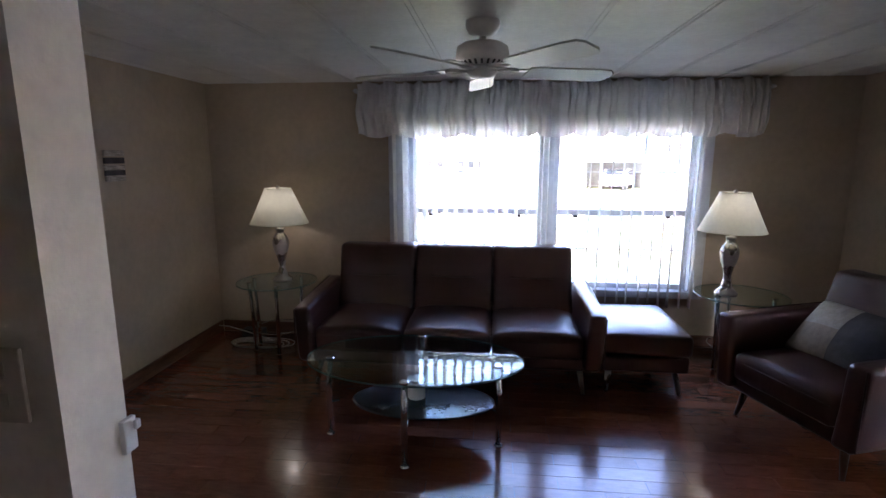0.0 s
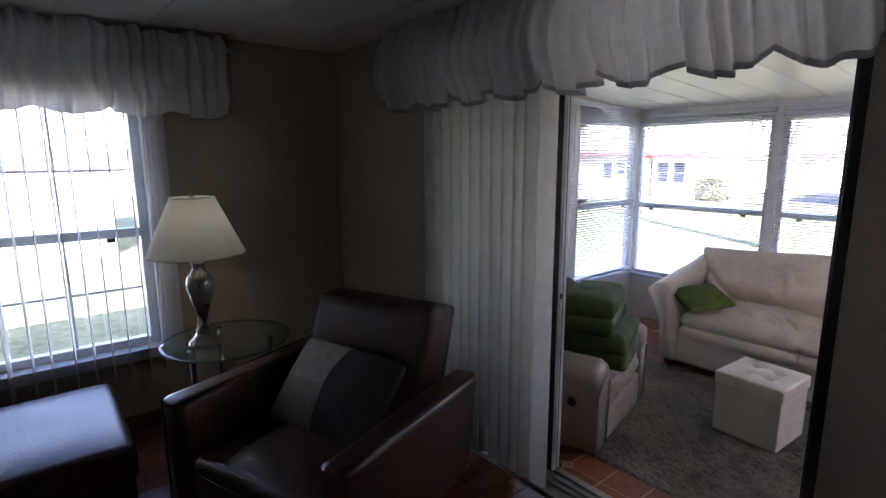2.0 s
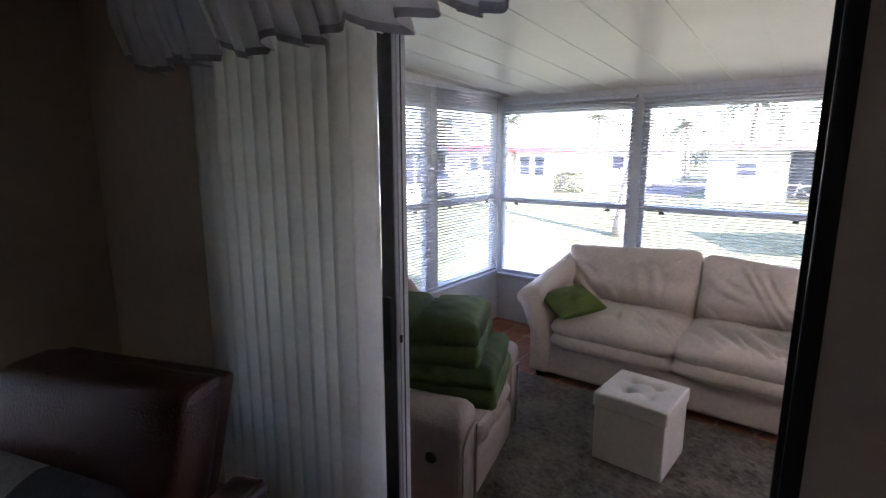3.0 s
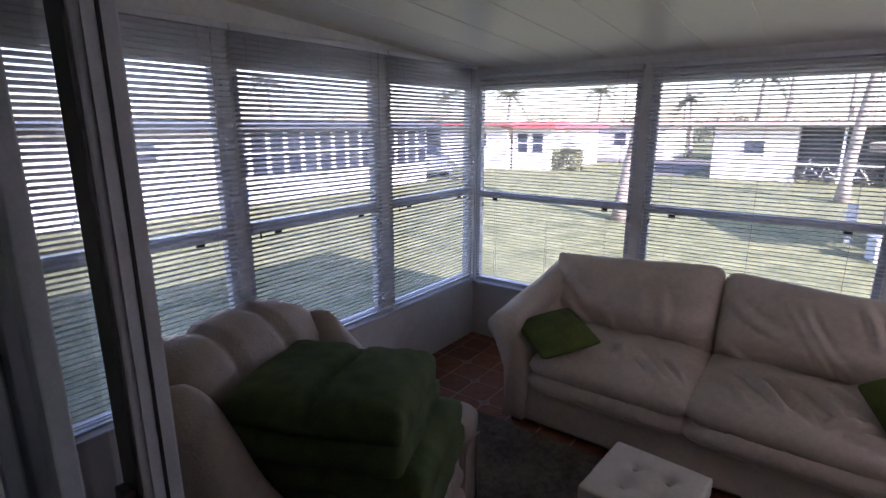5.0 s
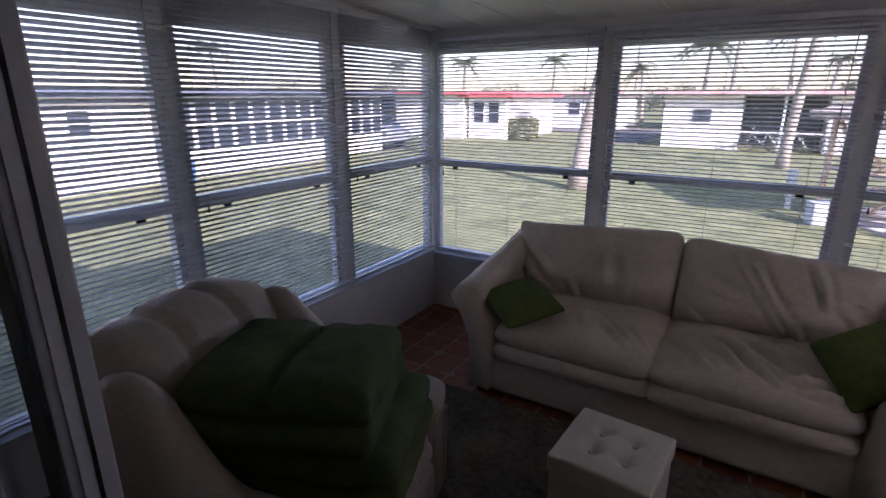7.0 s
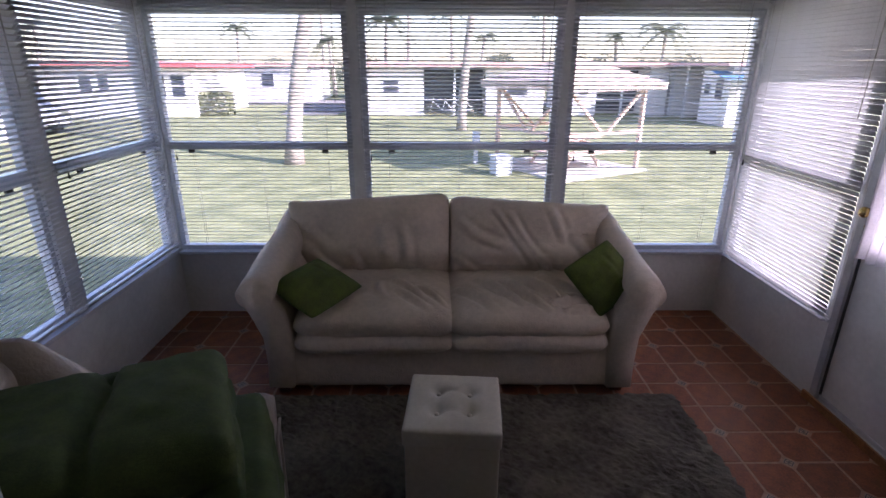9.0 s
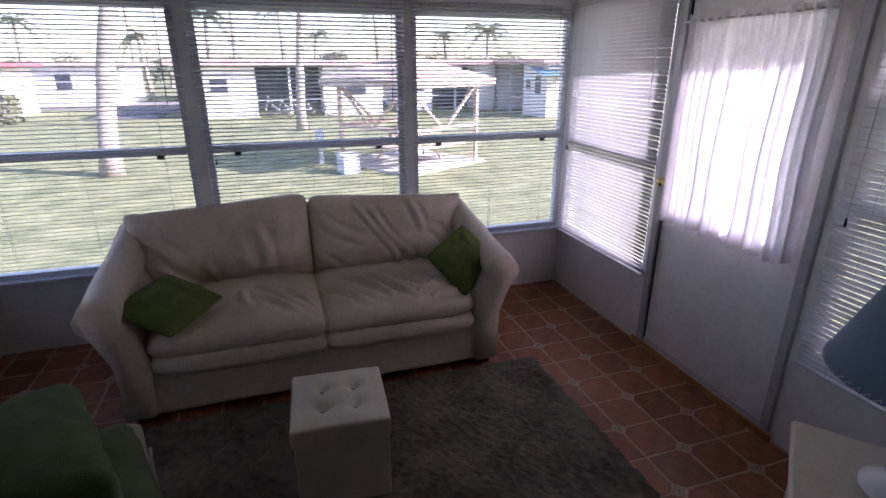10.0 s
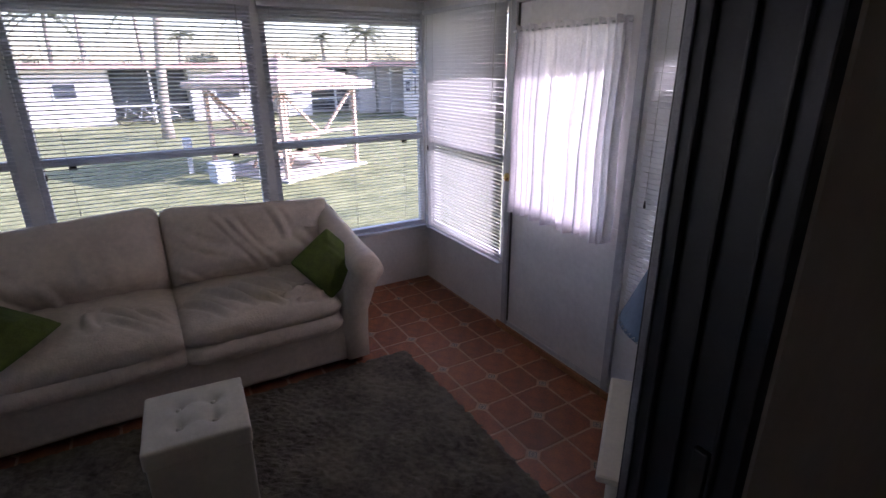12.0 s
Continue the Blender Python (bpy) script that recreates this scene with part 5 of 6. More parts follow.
def home(m, length, depth, height, label, edge, windows, porch=None, shutters=False, door_at=None, roof_over=0.45):
    """A low mobile home: its front runs along its own x at y 0, facing -y, with the ground at z 0. Windows: (x, width, z0, z1)."""
    t = thing("mobile_home", label, "house", m, group="neighbouring homes")
    bm = bmesh.new()
    spans = [(0, length)] if not porch else [(0, porch[0]), (porch[1], length)]
    for a, b in spans:
        if b - a > 0.05:
            box(a, b, 0, depth, 0, height, 0, bm)
    if porch:
        deep = porch[2] if len(porch) > 2 else 1.8
        box(porch[0], porch[1], deep, depth, 0, height, 0, bm)
    wl = part("wall", bm, M_SIDING, t)
    bm = bmesh.new()
    for a, b in spans:
        k = 1
        while k * 0.2 < height - 0.1 and b - a > 0.05:
            prism([(-0.012, k * 0.2), (0.0, k * 0.2), (0.0, k * 0.2 + 0.1), (-0.002, k * 0.2 + 0.1)], "x", a, b, bm)
            k += 1
    part("lap_siding", bm, M_SIDING, t)
    part("roof", box(-roof_over, length + roof_over, -roof_over, depth + roof_over, height, height + 0.10), M_ROOF_TOP, t)
    part("fascia", box(-roof_over - 0.02, length + roof_over + 0.02, -roof_over - 0.03, -roof_over, height - 0.06, height + 0.14), edge, t)
    part("fascia", box(-roof_over - 0.03, -roof_over, -roof_over, depth + roof_over, height - 0.06, height + 0.14), edge, t)
    part("fascia", box(length + roof_over, length + roof_over + 0.03, -roof_over, depth + roof_over, height - 0.06, height + 0.14), edge, t)
    for wx, ww, z0, z1 in windows:
        f = box(wx - 0.05, wx + ww + 0.05, -0.04, 0.01, z0 - 0.05, z0)
        for b in ((wx - 0.05, wx, z0, z1), (wx + ww, wx + ww + 0.05, z0, z1), (wx - 0.05, wx + ww + 0.05, z1, z1 + 0.05), (wx, wx + ww, (z0 + z1) / 2 - 0.02, (z0 + z1) / 2 + 0.02)):
            box(b[0], b[1], -0.04, 0.01, b[2], b[3], 0, f)
        w_ = part("window", f, M_ALU, t)
        part("pane", box(wx, wx + ww, -0.018, -0.012, z0, z1), M_DARK_OPENING, w_)
        if shutters:
            part("shutter", box(wx - 0.45, wx - 0.08, -0.03, -0.005, z0 - 0.05, z1 + 0.05), M_SHUTTER, w_)
    if porch:
        n_ = max(2, int((porch[1] - porch[0]) / 1.2))
        for k in range(n_ + 1) if deep < 3 else (0, n_):
            xx = porch[0] + (porch[1] - porch[0]) * k / n_
            part("porch_post", box(xx - 0.05, xx + 0.05, 0.02, 0.12, 0, height), M_ALU, t)
        # sheet across the recess; its dark or grey tone paints the shade inside
        part("porch_shade", box(porch[0] + 0.05, porch[1] - 0.05, deep - 0.1, deep - 0.02, 0.1, height - 0.15), M_DARK_OPENING if deep < 3 else M_CONC, t)
        if deep < 3:
            part("porch_rail", box(porch[0] + 0.05, porch[1] - 0.05, 0.05, 0.09, 0.75, 0.80), M_ALU, t)
    if door_at is not None:
        d_ = part("door", box(door_at, door_at + 0.85, -0.03, 0.01, 0.15, 2.05), M_WHITE, t)
        part("door_pane", box(door_at + 0.15, door_at + 0.7, -0.036, -0.03, 1.05, 1.85), M_DARK_OPENING, d_)
    return t


EH = 2.30
# long home across the lawn to the north: a row of tall dark windows between white piers
# the panes of this first home draw the eave's shadow band as windows
home(pose(-9.5, 15.6, GROUND), 12.2, 4.5, EH, "white home with dark panes for the shade under its eave", M_SHUTTER,
     [(5.1, 0.35, 1.75, 2.2), (5.7, 0.75, 1.75, 2.2), (6.75, 0.48, 1.75, 2.2), (7.35, 0.82, 1.75, 2.2), (8.4, 0.7, 1.75, 2.2)])
home(pose(5.6, 15.6, GROUND), 14.4, 4.5, EH, "long white home with a row of dark shuttered windows", M_SHUTTER,
     [(2.8, 0.47, 1.37, 1.93)] + [(5.36 + 0.65 * k, 0.50, 0.85, 2.12) for k in range(14)])
home(pose(2.5, 36.5, GROUND), 10.5, 6.0, 2.0, "distant white home with an open carport", M_SHUTTER, [(0.8, 0.8, 0.9, 1.6)], (3.7, 8.3, 4.6))
single("blue_bin", lathe([(0.2, 0), (0.24, 0.5), (0.25, 0.55)], 16), M_BLUEBIN, "blue plastic bin on the lawn", "bin", pose(10.9, 15.2, GROUND))
# homes to the east, fronts facing west
W90 = -90
home(pose(27.6, 24.0, GROUND, 0, 0, W90), 8.0, 7.0, EH + 0.05, "white home with a red roof edge and carport", M_ROOF_RED, [(6.2, 0.5, 1.2, 1.9)], (0.5, 3.5), False, 5.2)
home(pose(27.9, 15.8, GROUND, 0, 0, W90), 2.2, 7.0, EH - 0.05, "white porch end with a red roof edge", M_ROOF_RED, [(0.3, 0.6, 0.9, 1.9), (1.2, 0.6, 0.9, 1.9)])
home(pose(38.5, 26.0, GROUND, 0, 0, W90), 15.5, 6.0, EH + 0.05, "distant white home with a pink roof edge", M_ROOF_PINK, [(7.2, 0.5, 1.1, 1.7), (9.0, 0.9, 0.3, 2.0), (12.2, 0.8, 1.0, 1.8)])
home(pose(28.6, 6.0, GROUND, 0, 0, W90), 9.0, 6.0, EH + 0.06, "white home with a faded pink roof edge and a dark porch", M_ROOF_PINK, [(1.2, 0.75, 1.15, 1.7), (7.2, 1.0, 1.0, 1.9)], (3.1, 6.2))
home(pose(40.0, 6.5, GROUND, 0, 0, W90), 5.0, 6.0, EH, "distant white home beyond the lane", M_ROOF_PINK, [(1.0, 0.8, 1.0, 1.8)])
home(pose(29.5, -4.6, GROUND, 0, 0, W90), 4.8, 6.0, EH + 0.1, "white home with a porch darkened at its back", M_ROOF_PINK, [(0.3, 0.5, 1.0, 1.9)], (1.2, 3.9))
home(pose(31.0, -9.6, GROUND, 0, 0, 180), 6.9, 6.0, EH + 0.1, "white home with a shaded porch and a blue awning edge", M_ROOF_PINK, [(4.9, 0.45, 1.2, 1.65), (0.3, 0.6, 1.0, 1.8)], (1.4, 4.6), False, 5.7)
t = thing("awning", "blue metal awning on the corner of a white home", "awning", pose(24.0, -9.15, GROUND + 2.12))
part("canopy", prism([(-0.6, -0.25), (0.6, 0.05), (0.6, 0.09), (-0.6, -0.21)], "y", -1.6, 0.15), M_ROOF_BLUE, t)
for yy in (-1.5, 0.05):
    part("arm", tube([(-0.55, yy, -0.23), (0.08, yy, -0.55)], 0.015, 6), M_ALU, t)
# folding A-frame stand on the grass by the long home
t = thing("folding_stand", "small grey A-frame stand on the grass", "stand", pose(7.0, 15.0, GROUND, 0, 0, 10))
for s in (-1, 1):
    for xx in (-0.3, 0.3):
        part("leg", tube([(xx, s * 0.28, -0.02), (xx * 0.35, 0, 0.82)], 0.02, 6), M_SHUTTER, t)
    part("brace", tube([(-0.24, s * 0.2, 0.22), (0.24, s * 0.2, 0.22)], 0.015, 6), M_SHUTTER, t)
part("top_bar", tube([(-0.14, 0, 0.82), (0.14, 0, 0.82)], 0.025, 6), M_SHUTTER, t)


def palm(m, height, lean, crown, fronds, label, seed, r=0.16, name="palm_tree"):
    rng = random.Random(seed)
    t = thing(name, label, "palm tree", m, group="palm trees")
    pts = [(lean[0] * (k / 12) ** 1.6, lean[1] * (k / 12) ** 1.6, height * k / 12 - 0.05) for k in range(13)]
    part("trunk", tube(pts, r, 14, None, [r * (1.45 if k == 0 else 1.08 - 0.4 * k / 12) for k in range(13)]), M_BARK, t, "ringed grey trunk", True)
    top = Vector(pts[-1])
    bm = bmesh.new()
    for i in range(fronds):
        a, up = rng.uniform(0, 2 * math.pi), rng.uniform(-0.5, 1.15)
        L = crown * rng.uniform(0.8, 1.1)
        d = Vector((math.cos(a), math.sin(a), 0))
        side = Vector((-math.sin(a), math.cos(a), 0))
        spine = []
        for k in range(9):
            u = k / 8
            spine.append(top + d * L * u * math.cos(0.5 * up) + Vector((0, 0, L * (math.sin(up) * u - 0.75 * u * u))))
        tube(spine, 0.015, 4, bm, [0.03 * (1 - 0.8 * k / 8) for k in range(9)])
        for k in range(1, 9):
            for q in (0, 0.33, 0.66):
                u = k - q
                if u < 0.6:
                    continue
                i0 = min(7, int(u))
                p = spine[i0].lerp(spine[i0 + 1], u - i0)
                ll = L * 0.30 * (1 - 0.55 * u / 8)
                for s in (-1, 1):
                    e = p + side * s * ll * 0.75 + d * ll * 0.5 + Vector((0, 0, -ll * rng.uniform(0.25, 0.65)))
                    w_ = d * 0.035 * crown / 1.8
                    bm.faces.new([bm.verts.new(v) for v in (p - w_, p + w_, e)])
    part("crown", bm, M_FROND, t, "drooping green fronds")
    return t


palm(pose(15.52, 5.78, GROUND), 9.0, (0.25, -2.6), 1.9, 26, "tall grey palm leaning over the lawn", 1, 0.185)
palm(pose(22.73, 1.27, GROUND), 9.5, (0.2, -1.2), 1.8, 26, "tall slim palm on the lawn", 2, 0.155)
for i, (px_, py_, h_, c_) in enumerate(((45, 10.2, 4.3, 1.5), (52, 20, 5.6, 2.0), (47, 27, 5.2, 2.0), (45, 0.98, 6.3, 2.0), (45, -6.2, 6.5, 2.0), (45, 4.4, 8.2, 2.0), (47, 6.4, 5.9, 2.6), (46, -12.2, 4.7, 1.5), (45, -15.4, 5.1, 2.2), (44, -1.1, 4.5, 1.2), (48, 35, 5.5, 2.0), (30, 40, 6.0, 2.0), (60, 14, 9.0, 2.0))):
    palm(pose(px_, py_, GROUND), h_, (0.3 * math.sin(i * 2.1), 0.3 * math.cos(i * 1.7)), c_, 22, "distant palm above the roofs", 10 + i, 0.17)


def leaf_clump(bm, c, r, count, size, rng, flat=0.8):
    for _ in range(count):
        d = Vector((rng.gauss(0, 1), rng.gauss(0, 1), rng.gauss(0, 1))).normalized() * r * rng.uniform(0.55, 1.05)
        p = Vector(c) + Vector((d.x, d.y, d.z * flat))
        a = Vector((rng.gauss(0, 1), rng.gauss(0, 1), rng.gauss(0, 1))).normalized()
        b = a.orthogonal().normalized()
        bm.faces.new([bm.verts.new(p + v) for v in (a * size, b * size * 0.5, -a * size, -b * size * 0.5)])


def tree(m, h, r, label, seed):
    rng = random.Random(seed)
    t = thing("tree", label, "tree", m, group="far trees")
    bm = tube([(0, 0, 0), (0.1, 0, h * 0.3), (0.05, 0.1, h * 0.6)], 0.2, 8, None, [0.25, 0.18, 0.1])
    for k in range(4):
        a = k * 1.6
        tube([(0.08, 0, h * 0.35), (r * 0.5 * math.cos(a), r * 0.5 * math.sin(a), h * 0.65)], 0.07, 6, bm, [0.1, 0.04])
    part("trunk", bm, M_BARK, t)
    bm = bmesh.new()
    for k in range(9):
        a = rng.uniform(0, 6.28)
        leaf_clump(bm, (r * 0.65 * math.cos(a), r * 0.65 * math.sin(a), h * rng.uniform(0.5, 0.9)), r * rng.uniform(0.3, 0.5), 170, 0.15, rng)
    part("crown", bm, M_TREE, t)


for i, (px_, py_, h_, r_) in enumerate(((58, -14, 4.2, 3.0), (62, -6, 4.4, 3.4), (64, 4, 4.0, 3.2), (66, 12, 4.2, 3.6), (62, 22, 4.4, 3.4), (66, 32, 4.6, 3.8), (54, 40, 4.6, 3.4), (60, -22, 4.6, 3.6), (40, 46, 4.8, 3.6))):
    tree(pose(px_, py_, GROUND), h_ * 0.7, r_, "distant leafy tree behind the homes", 40 + i)

# clipped hedge
rng = random.Random(77)
bm = bmesh.new()
for _ in range(3600):
    p_ = [rng.uniform(-1, 1) for _ in range(3)]
    k = max(abs(v) ** 6 for v in p_) ** (1 / 6)
    p_ = Vector(p_) / max(0.2, k) * rng.uniform(0.82, 1.03)
    a = Vector((rng.gauss(0, 1), rng.gauss(0, 1), rng.gauss(0, 1))).normalized() * 0.06
    b = a.orthogonal() * 0.5
    c = Vector((p_.x * 0.92, p_.y * 0.42, 0.56 + 0.54 * p_.z + 0.05 * noise.noise(p_ * 2.5)))
    bm.faces.new([bm.verts.new(c + v) for v in (a, b, -a, -b)])
single("hedge", bm, M_LEAF, "clipped green hedge beside a white home", "hedge", pose(28.6, 13.1, GROUND, 0, 0, 90))

# gazebo: four posts, low rails with V braces, a hipped shingle roof
GZ = pose(15.07, -0.88, GROUND, 0, 0, 30)
t = thing("gazebo", "open redwood gazebo with a low shingled roof", "gazebo", GZ)
part("slab", box(-1.35, 1.35, -1.35, 1.35, -0.05, 0.05, 0.02), M_CONC, t, "pale concrete slab")
R = 1.165
corners = [(-R, -R), (R, -R), (R, R), (-R, R)]
for k, (cx, cy) in enumerate(corners):
    nx_, ny_ = corners[(k + 1) % 4]
    p = part("post", box(cx - 0.042, cx + 0.042, cy - 0.042, cy + 0.042, 0.05, 1.96, 0.006), M_REDWOOD, t)
    part("beam", tube([(cx, cy, 1.92), (nx_, ny_, 1.92)], 0.06, 4), M_REDWOOD, t)
    if k != 0:
        part("rail", tube([(cx, cy, 0.92), (nx_, ny_, 0.92)], 0.05, 4), M_REDWOOD, t)
        mx, my = (cx + nx_) / 2, (cy + ny_) / 2
        for (ax, ay) in ((cx, cy), (nx_, ny_)):
            part("brace", tube([(mx + 0.06 * (ax - mx), my + 0.06 * (ay - my), 0.93), (ax, ay, 1.88)], 0.04, 4), M_REDWOOD, p)
    part("bench", box(-0.9, 0.9, -0.15, 0.15, 0.46, 0.51, m=pose((cx + nx_) / 2 * 0.8, (cy + ny_) / 2 * 0.8, 0, 0, 0, 90 * k)), M_REDWOOD, t)
RE = 1.50
eaves = [Vector((sx * RE, sy * RE, 1.95)) for sx, sy in ((-1, -1), (1, -1), (1, 1), (-1, 1))]
for k in range(4):
    A, B, C = eaves[k], eaves[(k + 1) % 4], Vector((0, 0, 2.50))
    bm = bmesh.new()
    for c in range(10):
        u0, u1 = c / 10, (c + 1) / 10 + 0.02
        p = [A.lerp(C, u0), B.lerp(C, u0), B.lerp(C, min(1, u1)), A.lerp(C, min(1, u1))]
        lift, lo_ = Vector((0, 0, 0.05)), Vector((0, 0, 0.02))
        v = [bm.verts.new(q) for q in (p[0] + lift, p[1] + lift, p[2] + lo_, p[3] + lo_, p[0], p[1])]
        bm.faces.new(v[:4])
        bm.faces.new((v[4], v[5], v[1], v[0]))
    part("roof_panel", bm, M_SHINGLE, t)
    bm = bmesh.new()
    for s_ in range(40):
        q, q2 = A.lerp(B, (s_ + 0.2) / 40), A.lerp(B, (s_ + 0.75) / 40)
        out_ = (q - Vector((0, 0, q.z))).normalized() * 0.015
        d3 = Vector((0, 0, 0.12))
        v = [bm.verts.new(z_) for z_ in (q, q2, q2 - d3, q - d3, q - out_, q2 - out_, q2 - d3 - out_, q - d3 - out_)]
        for f in ((0, 1, 2, 3), (7, 6, 5, 4), (0, 3, 7, 4), (1, 5, 6, 2), (3, 2, 6, 7)):
            bm.faces.new([v[i_] for i_ in f])
    part("eave_trim", bm, M_SHINGLE, t)
part("finial", lathe([(0.06, 2.46), (0.09, 2.54), (0.02, 2.64)], 10), M_REDWOOD, t)
t = thing("picnic_table", "redwood picnic table under the gazebo", "table", pose(15.07, -0.88, GROUND + 0.05, 0, 0, 30))
for k in range(5):
    part("plank", box(-0.75, 0.75, -0.36 + 0.145 * k, -0.23 + 0.145 * k, 0.70, 0.735), M_REDWOOD, t)
for s in (-1, 1):
    part("trestle", tube([(s * 0.55, -0.6, 0), (s * 0.55, 0.0, 0.69)], 0.04, 4), M_REDWOOD, t)
    part("trestle", tube([(s * 0.55, 0.6, 0), (s * 0.55, 0.0, 0.69)], 0.04, 4), M_REDWOOD, t)
    part("bench", box(-0.75, 0.75, s * 0.62 - 0.12, s * 0.62 + 0.12, 0.40, 0.44), M_REDWOOD, t)

# white utility box and post on the lawn
t = thing("utility_box", "white plastic garden box on the lawn", "box", pose(14.15, 0.77, GROUND, 0, 0, 15))
part("body", box(-0.22, 0.22, -0.20, 0.20, -0.03, 0.38, 0.04), M_PLASTIC_W, t)
part("lid", box(-0.235, 0.235, -0.215, 0.215, 0.38, 0.43, 0.02), M_PLASTIC_W, t)
t = thing("meter_post", "grey white meter post on the lawn", "post", pose(15.55, 1.24, GROUND))
part("post", box(-0.05, 0.05, -0.05, 0.05, -0.05, 0.75), M_PLASTIC_W, t)
part("meter_case", box(-0.13, 0.13, -0.09, 0.09, 0.45, 0.80, 0.02), M_PLASTIC_W, t)


def bicycle(m, label):
    t = thing("bicycle", label, "bicycle", m, group="bicycles on the porch")
    for x0 in (-0.52, 0.52):
        w_ = part("wheel", tube([(x0 + 0.32 * math.cos(a), 0, 0.33 + 0.32 * math.sin(a)) for a in np.linspace(0, 2 * math.pi, 25)], 0.018, 6), M_TYRE, t)
        bm = bmesh.new()
        for k in range(8):
            a = math.pi * k / 8
            tube([(x0 - 0.31 * math.cos(a), 0, 0.33 - 0.31 * math.sin(a)), (x0 + 0.31 * math.cos(a), 0, 0.33 + 0.31 * math.sin(a))], 0.004, 3, bm)
        part("spokes", bm, M_CHROME, w_)
    bm = tube([(-0.52, 0, 0.33), (-0.05, 0, 0.30), (0.38, 0, 0.72), (-0.18, 0, 0.76), (-0.52, 0, 0.33)], 0.018, 6)
    tube([(-0.05, 0, 0.30), (-0.22, 0, 0.88)], 0.016, 6, bm)
    tube([(0.52, 0, 0.33), (0.36, 0, 0.92)], 0.016, 6, bm)
    part("frame", bm, M_PLASTIC_W, t)
    part("handlebar", tube([(0.30, -0.26, 0.98), (0.38, 0, 0.94), (0.30, 0.26, 0.98)], 0.014, 6), M_CHROME, t)
    part("saddle", box(-0.36, -0.12, -0.07, 0.07, 0.88, 0.93, 0.02), M_BLACK, t)


bicycle(pose(28.0, 2.0, GROUND + 0.03, 0, 0, 85), "parked white bicycle in front of a porch")
bicycle(pose(28.1, 1.0, GROUND + 0.03, 0, 0, 100), "parked white bicycle in front of a porch")
bicycle(pose(28.1, -0.9, GROUND + 0.03, 0, 0, 80), "parked white bicycle in front of a porch")

# parked cars
def car(m, label, paint):
    t = thing("car", label, "car", m, group="parked cars")
    prof = [(-2.1, 0.35), (-2.15, 0.7), (-1.9, 0.92), (-1.3, 0.98), (-0.7, 1.40), (0.6, 1.42), (1.3, 1.0), (2.0, 0.88), (2.15, 0.6), (2.1, 0.33)]
    part("body", prism(prof, "y", -0.83, 0.83), paint, t)
    part("windscreen", prism([(-1.2, 1.0), (-0.72, 1.36), (0.58, 1.38), (1.15, 1.02)], "y", -0.84, 0.84), M_DARK_OPENING, t)
    for sx in (-1, 1):
        part("screen_glass", prism([(sx * 1.28, 1.0), (sx * 1.24, 1.03), (sx * 0.72, 1.39), (sx * 0.74, 1.42)], "y", -0.66, 0.66), M_DARK_OPENING, t)
        for yy in (-0.62, 0.62):
            part("lamp", box(sx * 2.12 - 0.04, sx * 2.12 + 0.04, yy - 0.14, yy + 0.14, 0.66, 0.78, 0.01), M_CHROME, t)
    for sx in (-1.3, 1.3):
        for sy in (-0.80, 0.80):
            w_ = part("wheel", lathe([(0.32, -0.1), (0.33, 0), (0.32, 0.1)], 20, m=pose(sx, sy, 0.32, 90)), M_TYRE, t)
            part("rim", lathe([(0.2, -0.11), (0.2, 0.11)], 16, m=pose(sx, sy, 0.32, 90)), M_CHROME, w_)


car(pose(21.5, 17.5, GROUND, 0, 0, 70), "silver car parked under a carport", M_CAR)
car(pose(9.0, 38.6, GROUND, 0, 0, 65), "white car parked in a distant open carport", M_SIDING)

# white wicket fence pieces by the red-edged home
t = thing("picket_fence", "short white picket fence in front of a home", "fence", pose(26.6, 16.6, GROUND, 0, 0, 90))
for k in range(9):
    part("picket", box(0.2 * k - 0.05, 0.2 * k + 0.05, -0.01, 0.01, 0, 0.45), M_PLASTIC_W, t)
part("rail", box(-0.1, 1.7, 0.012, 0.03, 0.28, 0.33), M_PLASTIC_W, t)

# ---- floors, piece by piece ----
fl = single("floor", box(LX0, LX1, LY0, LY1, LF - 0.10, LF - 0.006), M_PLANK_GAP, "glossy red brown parquet floor", "floor", kind="structure")
rng = random.Random(12)
PW, PL = 0.098, 0.42
bmp = box(0.0012, PL - 0.0012, 0.0012, PW - 0.0012, -0.0055, 0)
plank_mesh = to_mesh("plank", bmp, M_PLANK)
rest = bmesh.new()
count = 0
row = 0
y = LY0 + 0.002
while y + PW < LY1:
    x = LX0 + 0.002 + (0.21 if row % 2 else 0.0) - PL
    while x < LX1 - 0.01:
        x0, x1 = max(x, LX0 + 0.002), min(x + PL, LX1 - 0.002)
        if x1 - x0 > 0.03:
            near = -1.5 < x < 1.5 and 1.6 < y < 3.3
            if near and x0 == x and x1 == x + PL and count < 300:
                shared("plank", plank_mesh, fl, pose(x, y, LF + rng.uniform(-0.0006, 0.0006), rng.uniform(-0.12, 0.12), rng.uniform(-0.06, 0.06), 0))
                count += 1
            else:
                z = LF + rng.uniform(-0.0006, 0.0006)
                vs = [rest.verts.new(q) for q in ((x0 + 0.0012, y + 0.0012, z), (x1 - 0.0012, y + 0.0012, z), (x1 - 0.0012, y + PW - 0.0012, z), (x0 + 0.0012, y + PW - 0.0012, z))]
                lw = [rest.verts.new(v.co - Vector((0, 0, 0.0055))) for v in vs]
                rest.faces.new(vs)
                for a in range(4):
                    rest.faces.new((vs[a], lw[a], lw[(a + 1) % 4], vs[(a + 1) % 4]))
        x += PL
    y += PW
    row += 1
p = part("planks", rest, M_PLANK, fl)
p["kind"] = "stuff"

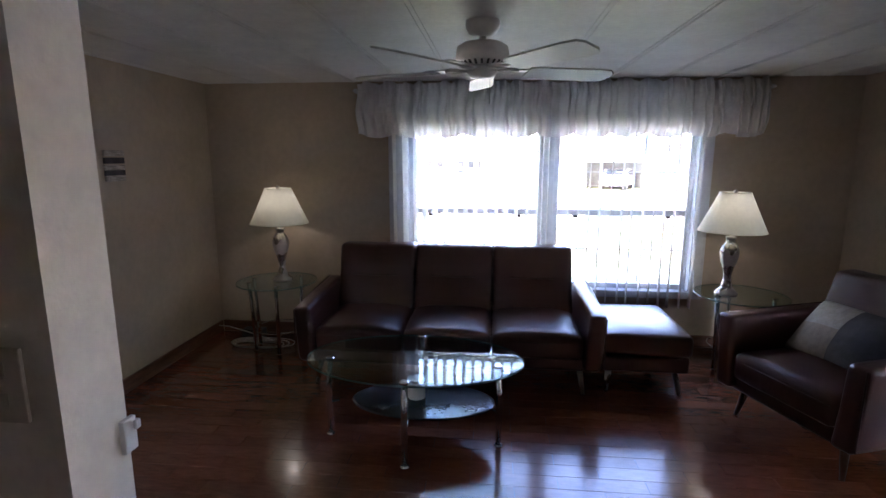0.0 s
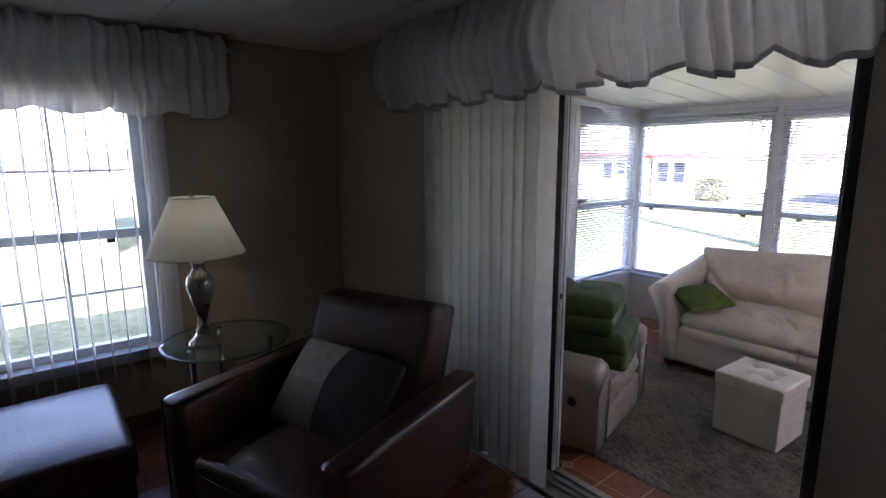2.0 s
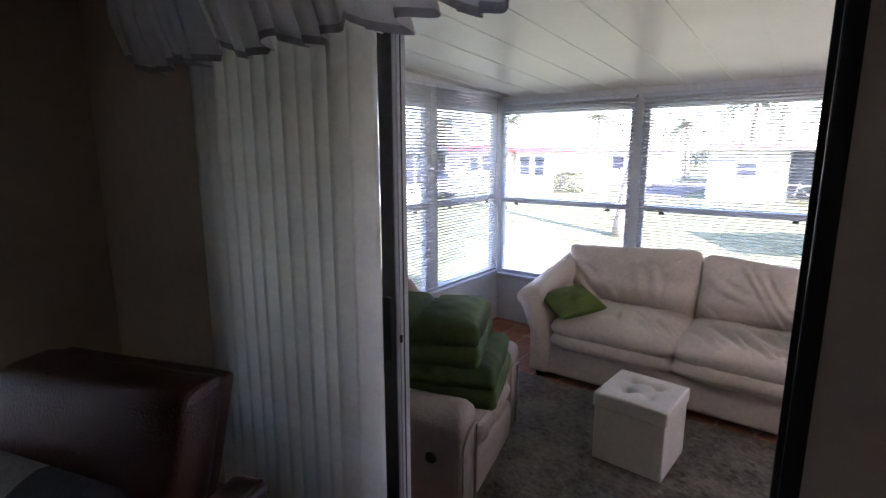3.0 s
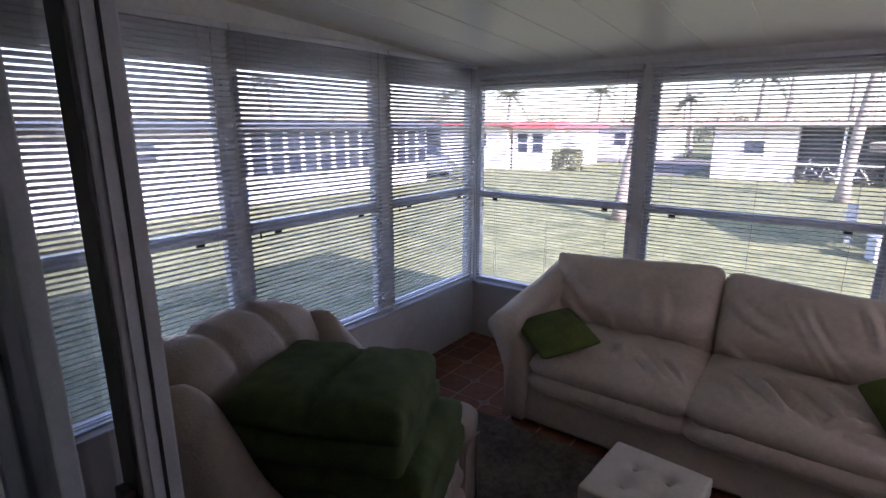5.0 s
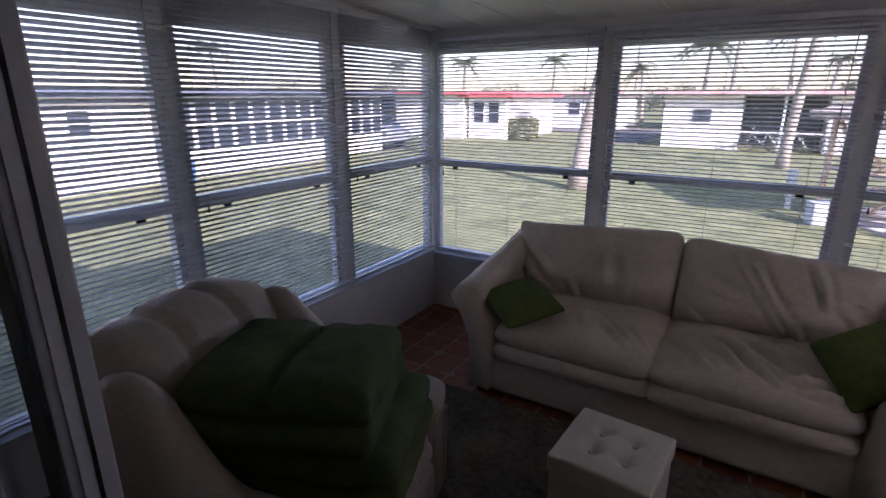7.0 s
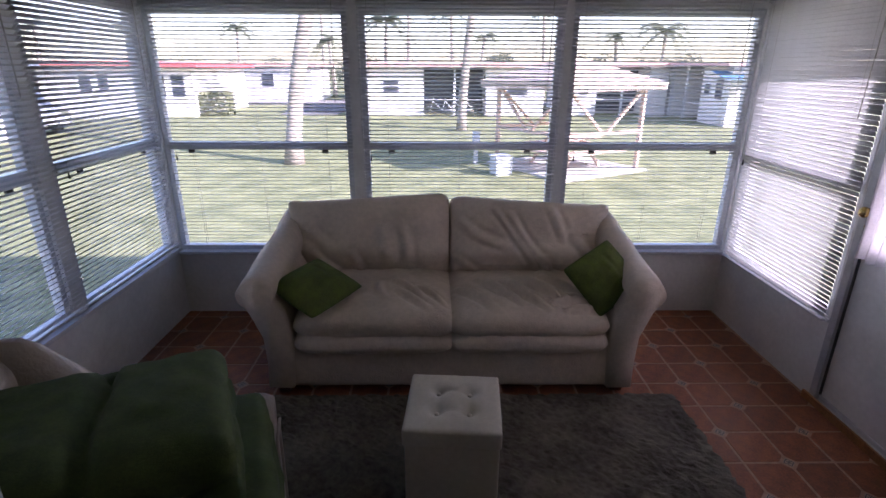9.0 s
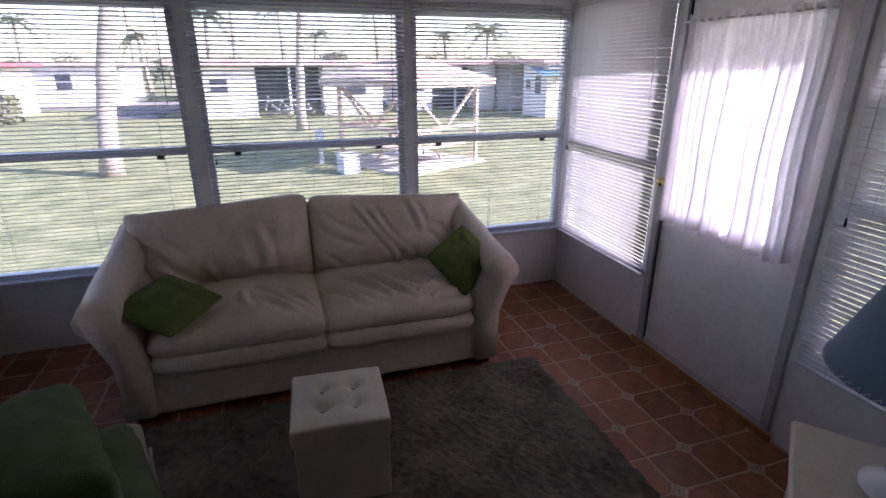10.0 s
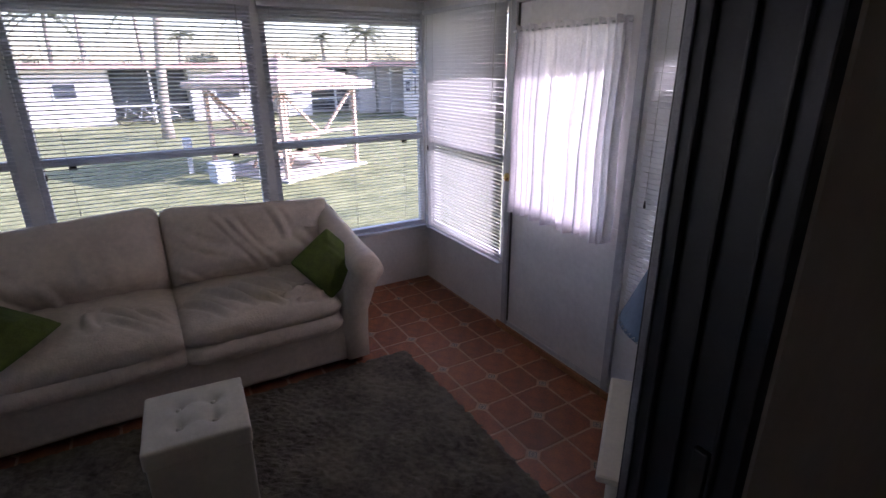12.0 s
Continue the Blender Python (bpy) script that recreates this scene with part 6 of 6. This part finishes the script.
sf = single("floor_sunroom", box(SX0, SX1, SY0, SY1, -0.10, -0.002), M_GROUT, "terracotta tile floor with small patterned insets", "floor", kind="structure")
P, TX, TY, CUT, GAP = 0.207, 4.28, 0.42, 0.034, 0.006


def tile_outline(kind, x0, x1, y0, y1):
    """A square tile with two opposite corners cut for the insets."""
    c = CUT
    if kind == 0:
        return [(x0 + c, y0), (x1, y0), (x1, y1 - c), (x1 - c, y1), (x0, y1), (x0, y0 + c)]
    return [(x0, y0), (x1 - c, y0), (x1, y0 + c), (x1, y1), (x0 + c, y1), (x0, y1 - c)]


def tile_mesh(kind, x1=None, y1=None):
    h = GAP
    o = tile_outline(kind, h, P - h, h, P - h)
    b = bmesh.new()
    lo_ = [b.verts.new((px_, py_, -0.004)) for px_, py_ in o]
    cx = sum(q[0] for q in o) / 6
    cy = sum(q[1] for q in o) / 6
    up = [b.verts.new((cx + (px_ - cx) * 0.985, cy + (py_ - cy) * 0.985, 0.0)) for px_, py_ in o]
    b.faces.new(up)
    for k in range(6):
        b.faces.new((lo_[k], lo_[(k + 1) % 6], up[(k + 1) % 6], up[k]))
    return to_mesh("tile", b, M_TILE)


tiles = [tile_mesh(0), tile_mesh(1)]
insets = bmesh.new()
edge_tiles = bmesh.new()
i0, i1 = math.floor((SX0 - TX) / P), math.ceil((SX1 - TX) / P)
j0, j1 = math.floor((SY0 - TY) / P), math.ceil((SY1 - TY) / P)
for i in range(i0, i1):
    for j in range(j0, j1):
        x, y = TX + i * P, TY + j * P
        if x >= SX0 and x + P <= SX1 and y >= SY0 and y + P <= SY1:
            shared("tile", tiles[(i + j) % 2], sf, pose(x, y, 0.0, rng.uniform(-0.1, 0.1), rng.uniform(-0.1, 0.1), 0))
        else:
            x0, x1, y0, y1 = max(x + GAP, SX0), min(x + P - GAP, SX1), max(y + GAP, SY0), min(y + P - GAP, SY1)
            if x1 - x0 > 0.01 and y1 - y0 > 0.01:
                edge_tiles.faces.new([edge_tiles.verts.new(q) for q in ((x0, y0, -0.001), (x1, y0, -0.001), (x1, y1, -0.001), (x0, y1, -0.001))])
        if (i + j) % 2 == 0 and SX0 + 0.05 < x < SX1 - 0.05 and SY0 + 0.05 < y < SY1 - 0.05:
            s = CUT * 0.86
            insets.faces.new([insets.verts.new(q) for q in ((x - s, y, -0.001), (x, y - s, -0.001), (x + s, y, -0.001), (x, y + s, -0.001))])
motif = bmesh.new()
for f in list(insets.faces):
    c = f.calc_center_median()
    r = CUT * 0.86
    def diamond(k, z):
        return [Vector((c.x + dx_ * r * k, c.y + dy_ * r * k, z)) for dx_, dy_ in ((-1, 0), (0, -1), (1, 0), (0, 1))]
    o_, i_ = [motif.verts.new(v) for v in diamond(0.84, -0.0006)], [motif.verts.new(v) for v in diamond(0.66, -0.0006)]
    for k in range(4):
        motif.faces.new((o_[k], o_[(k + 1) % 4], i_[(k + 1) % 4], i_[k]))
    for k in range(4):
        a_ = 0.785 + k * 1.571
        d_, n_ = Vector((math.cos(a_), math.sin(a_), 0)), Vector((-math.sin(a_), math.cos(a_), 0))
        q = c + Vector((0, 0, 0.0005))
        motif.faces.new([motif.verts.new(v) for v in (q, q + d_ * r * 0.20 - n_ * r * 0.13, q + d_ * r * 0.40, q + d_ * r * 0.20 + n_ * r * 0.13)])
p = part("inset_motif", motif, M_MOTIF, sf, "dark blue lines painted on the insets")
p["kind"] = "stuff"
p = part("insets", insets, M_INSET, sf, "small patterned cream and blue insets")
p["kind"] = "stuff"
p = part("edge_tiles", edge_tiles, M_TILE, sf)
p["kind"] = "stuff"
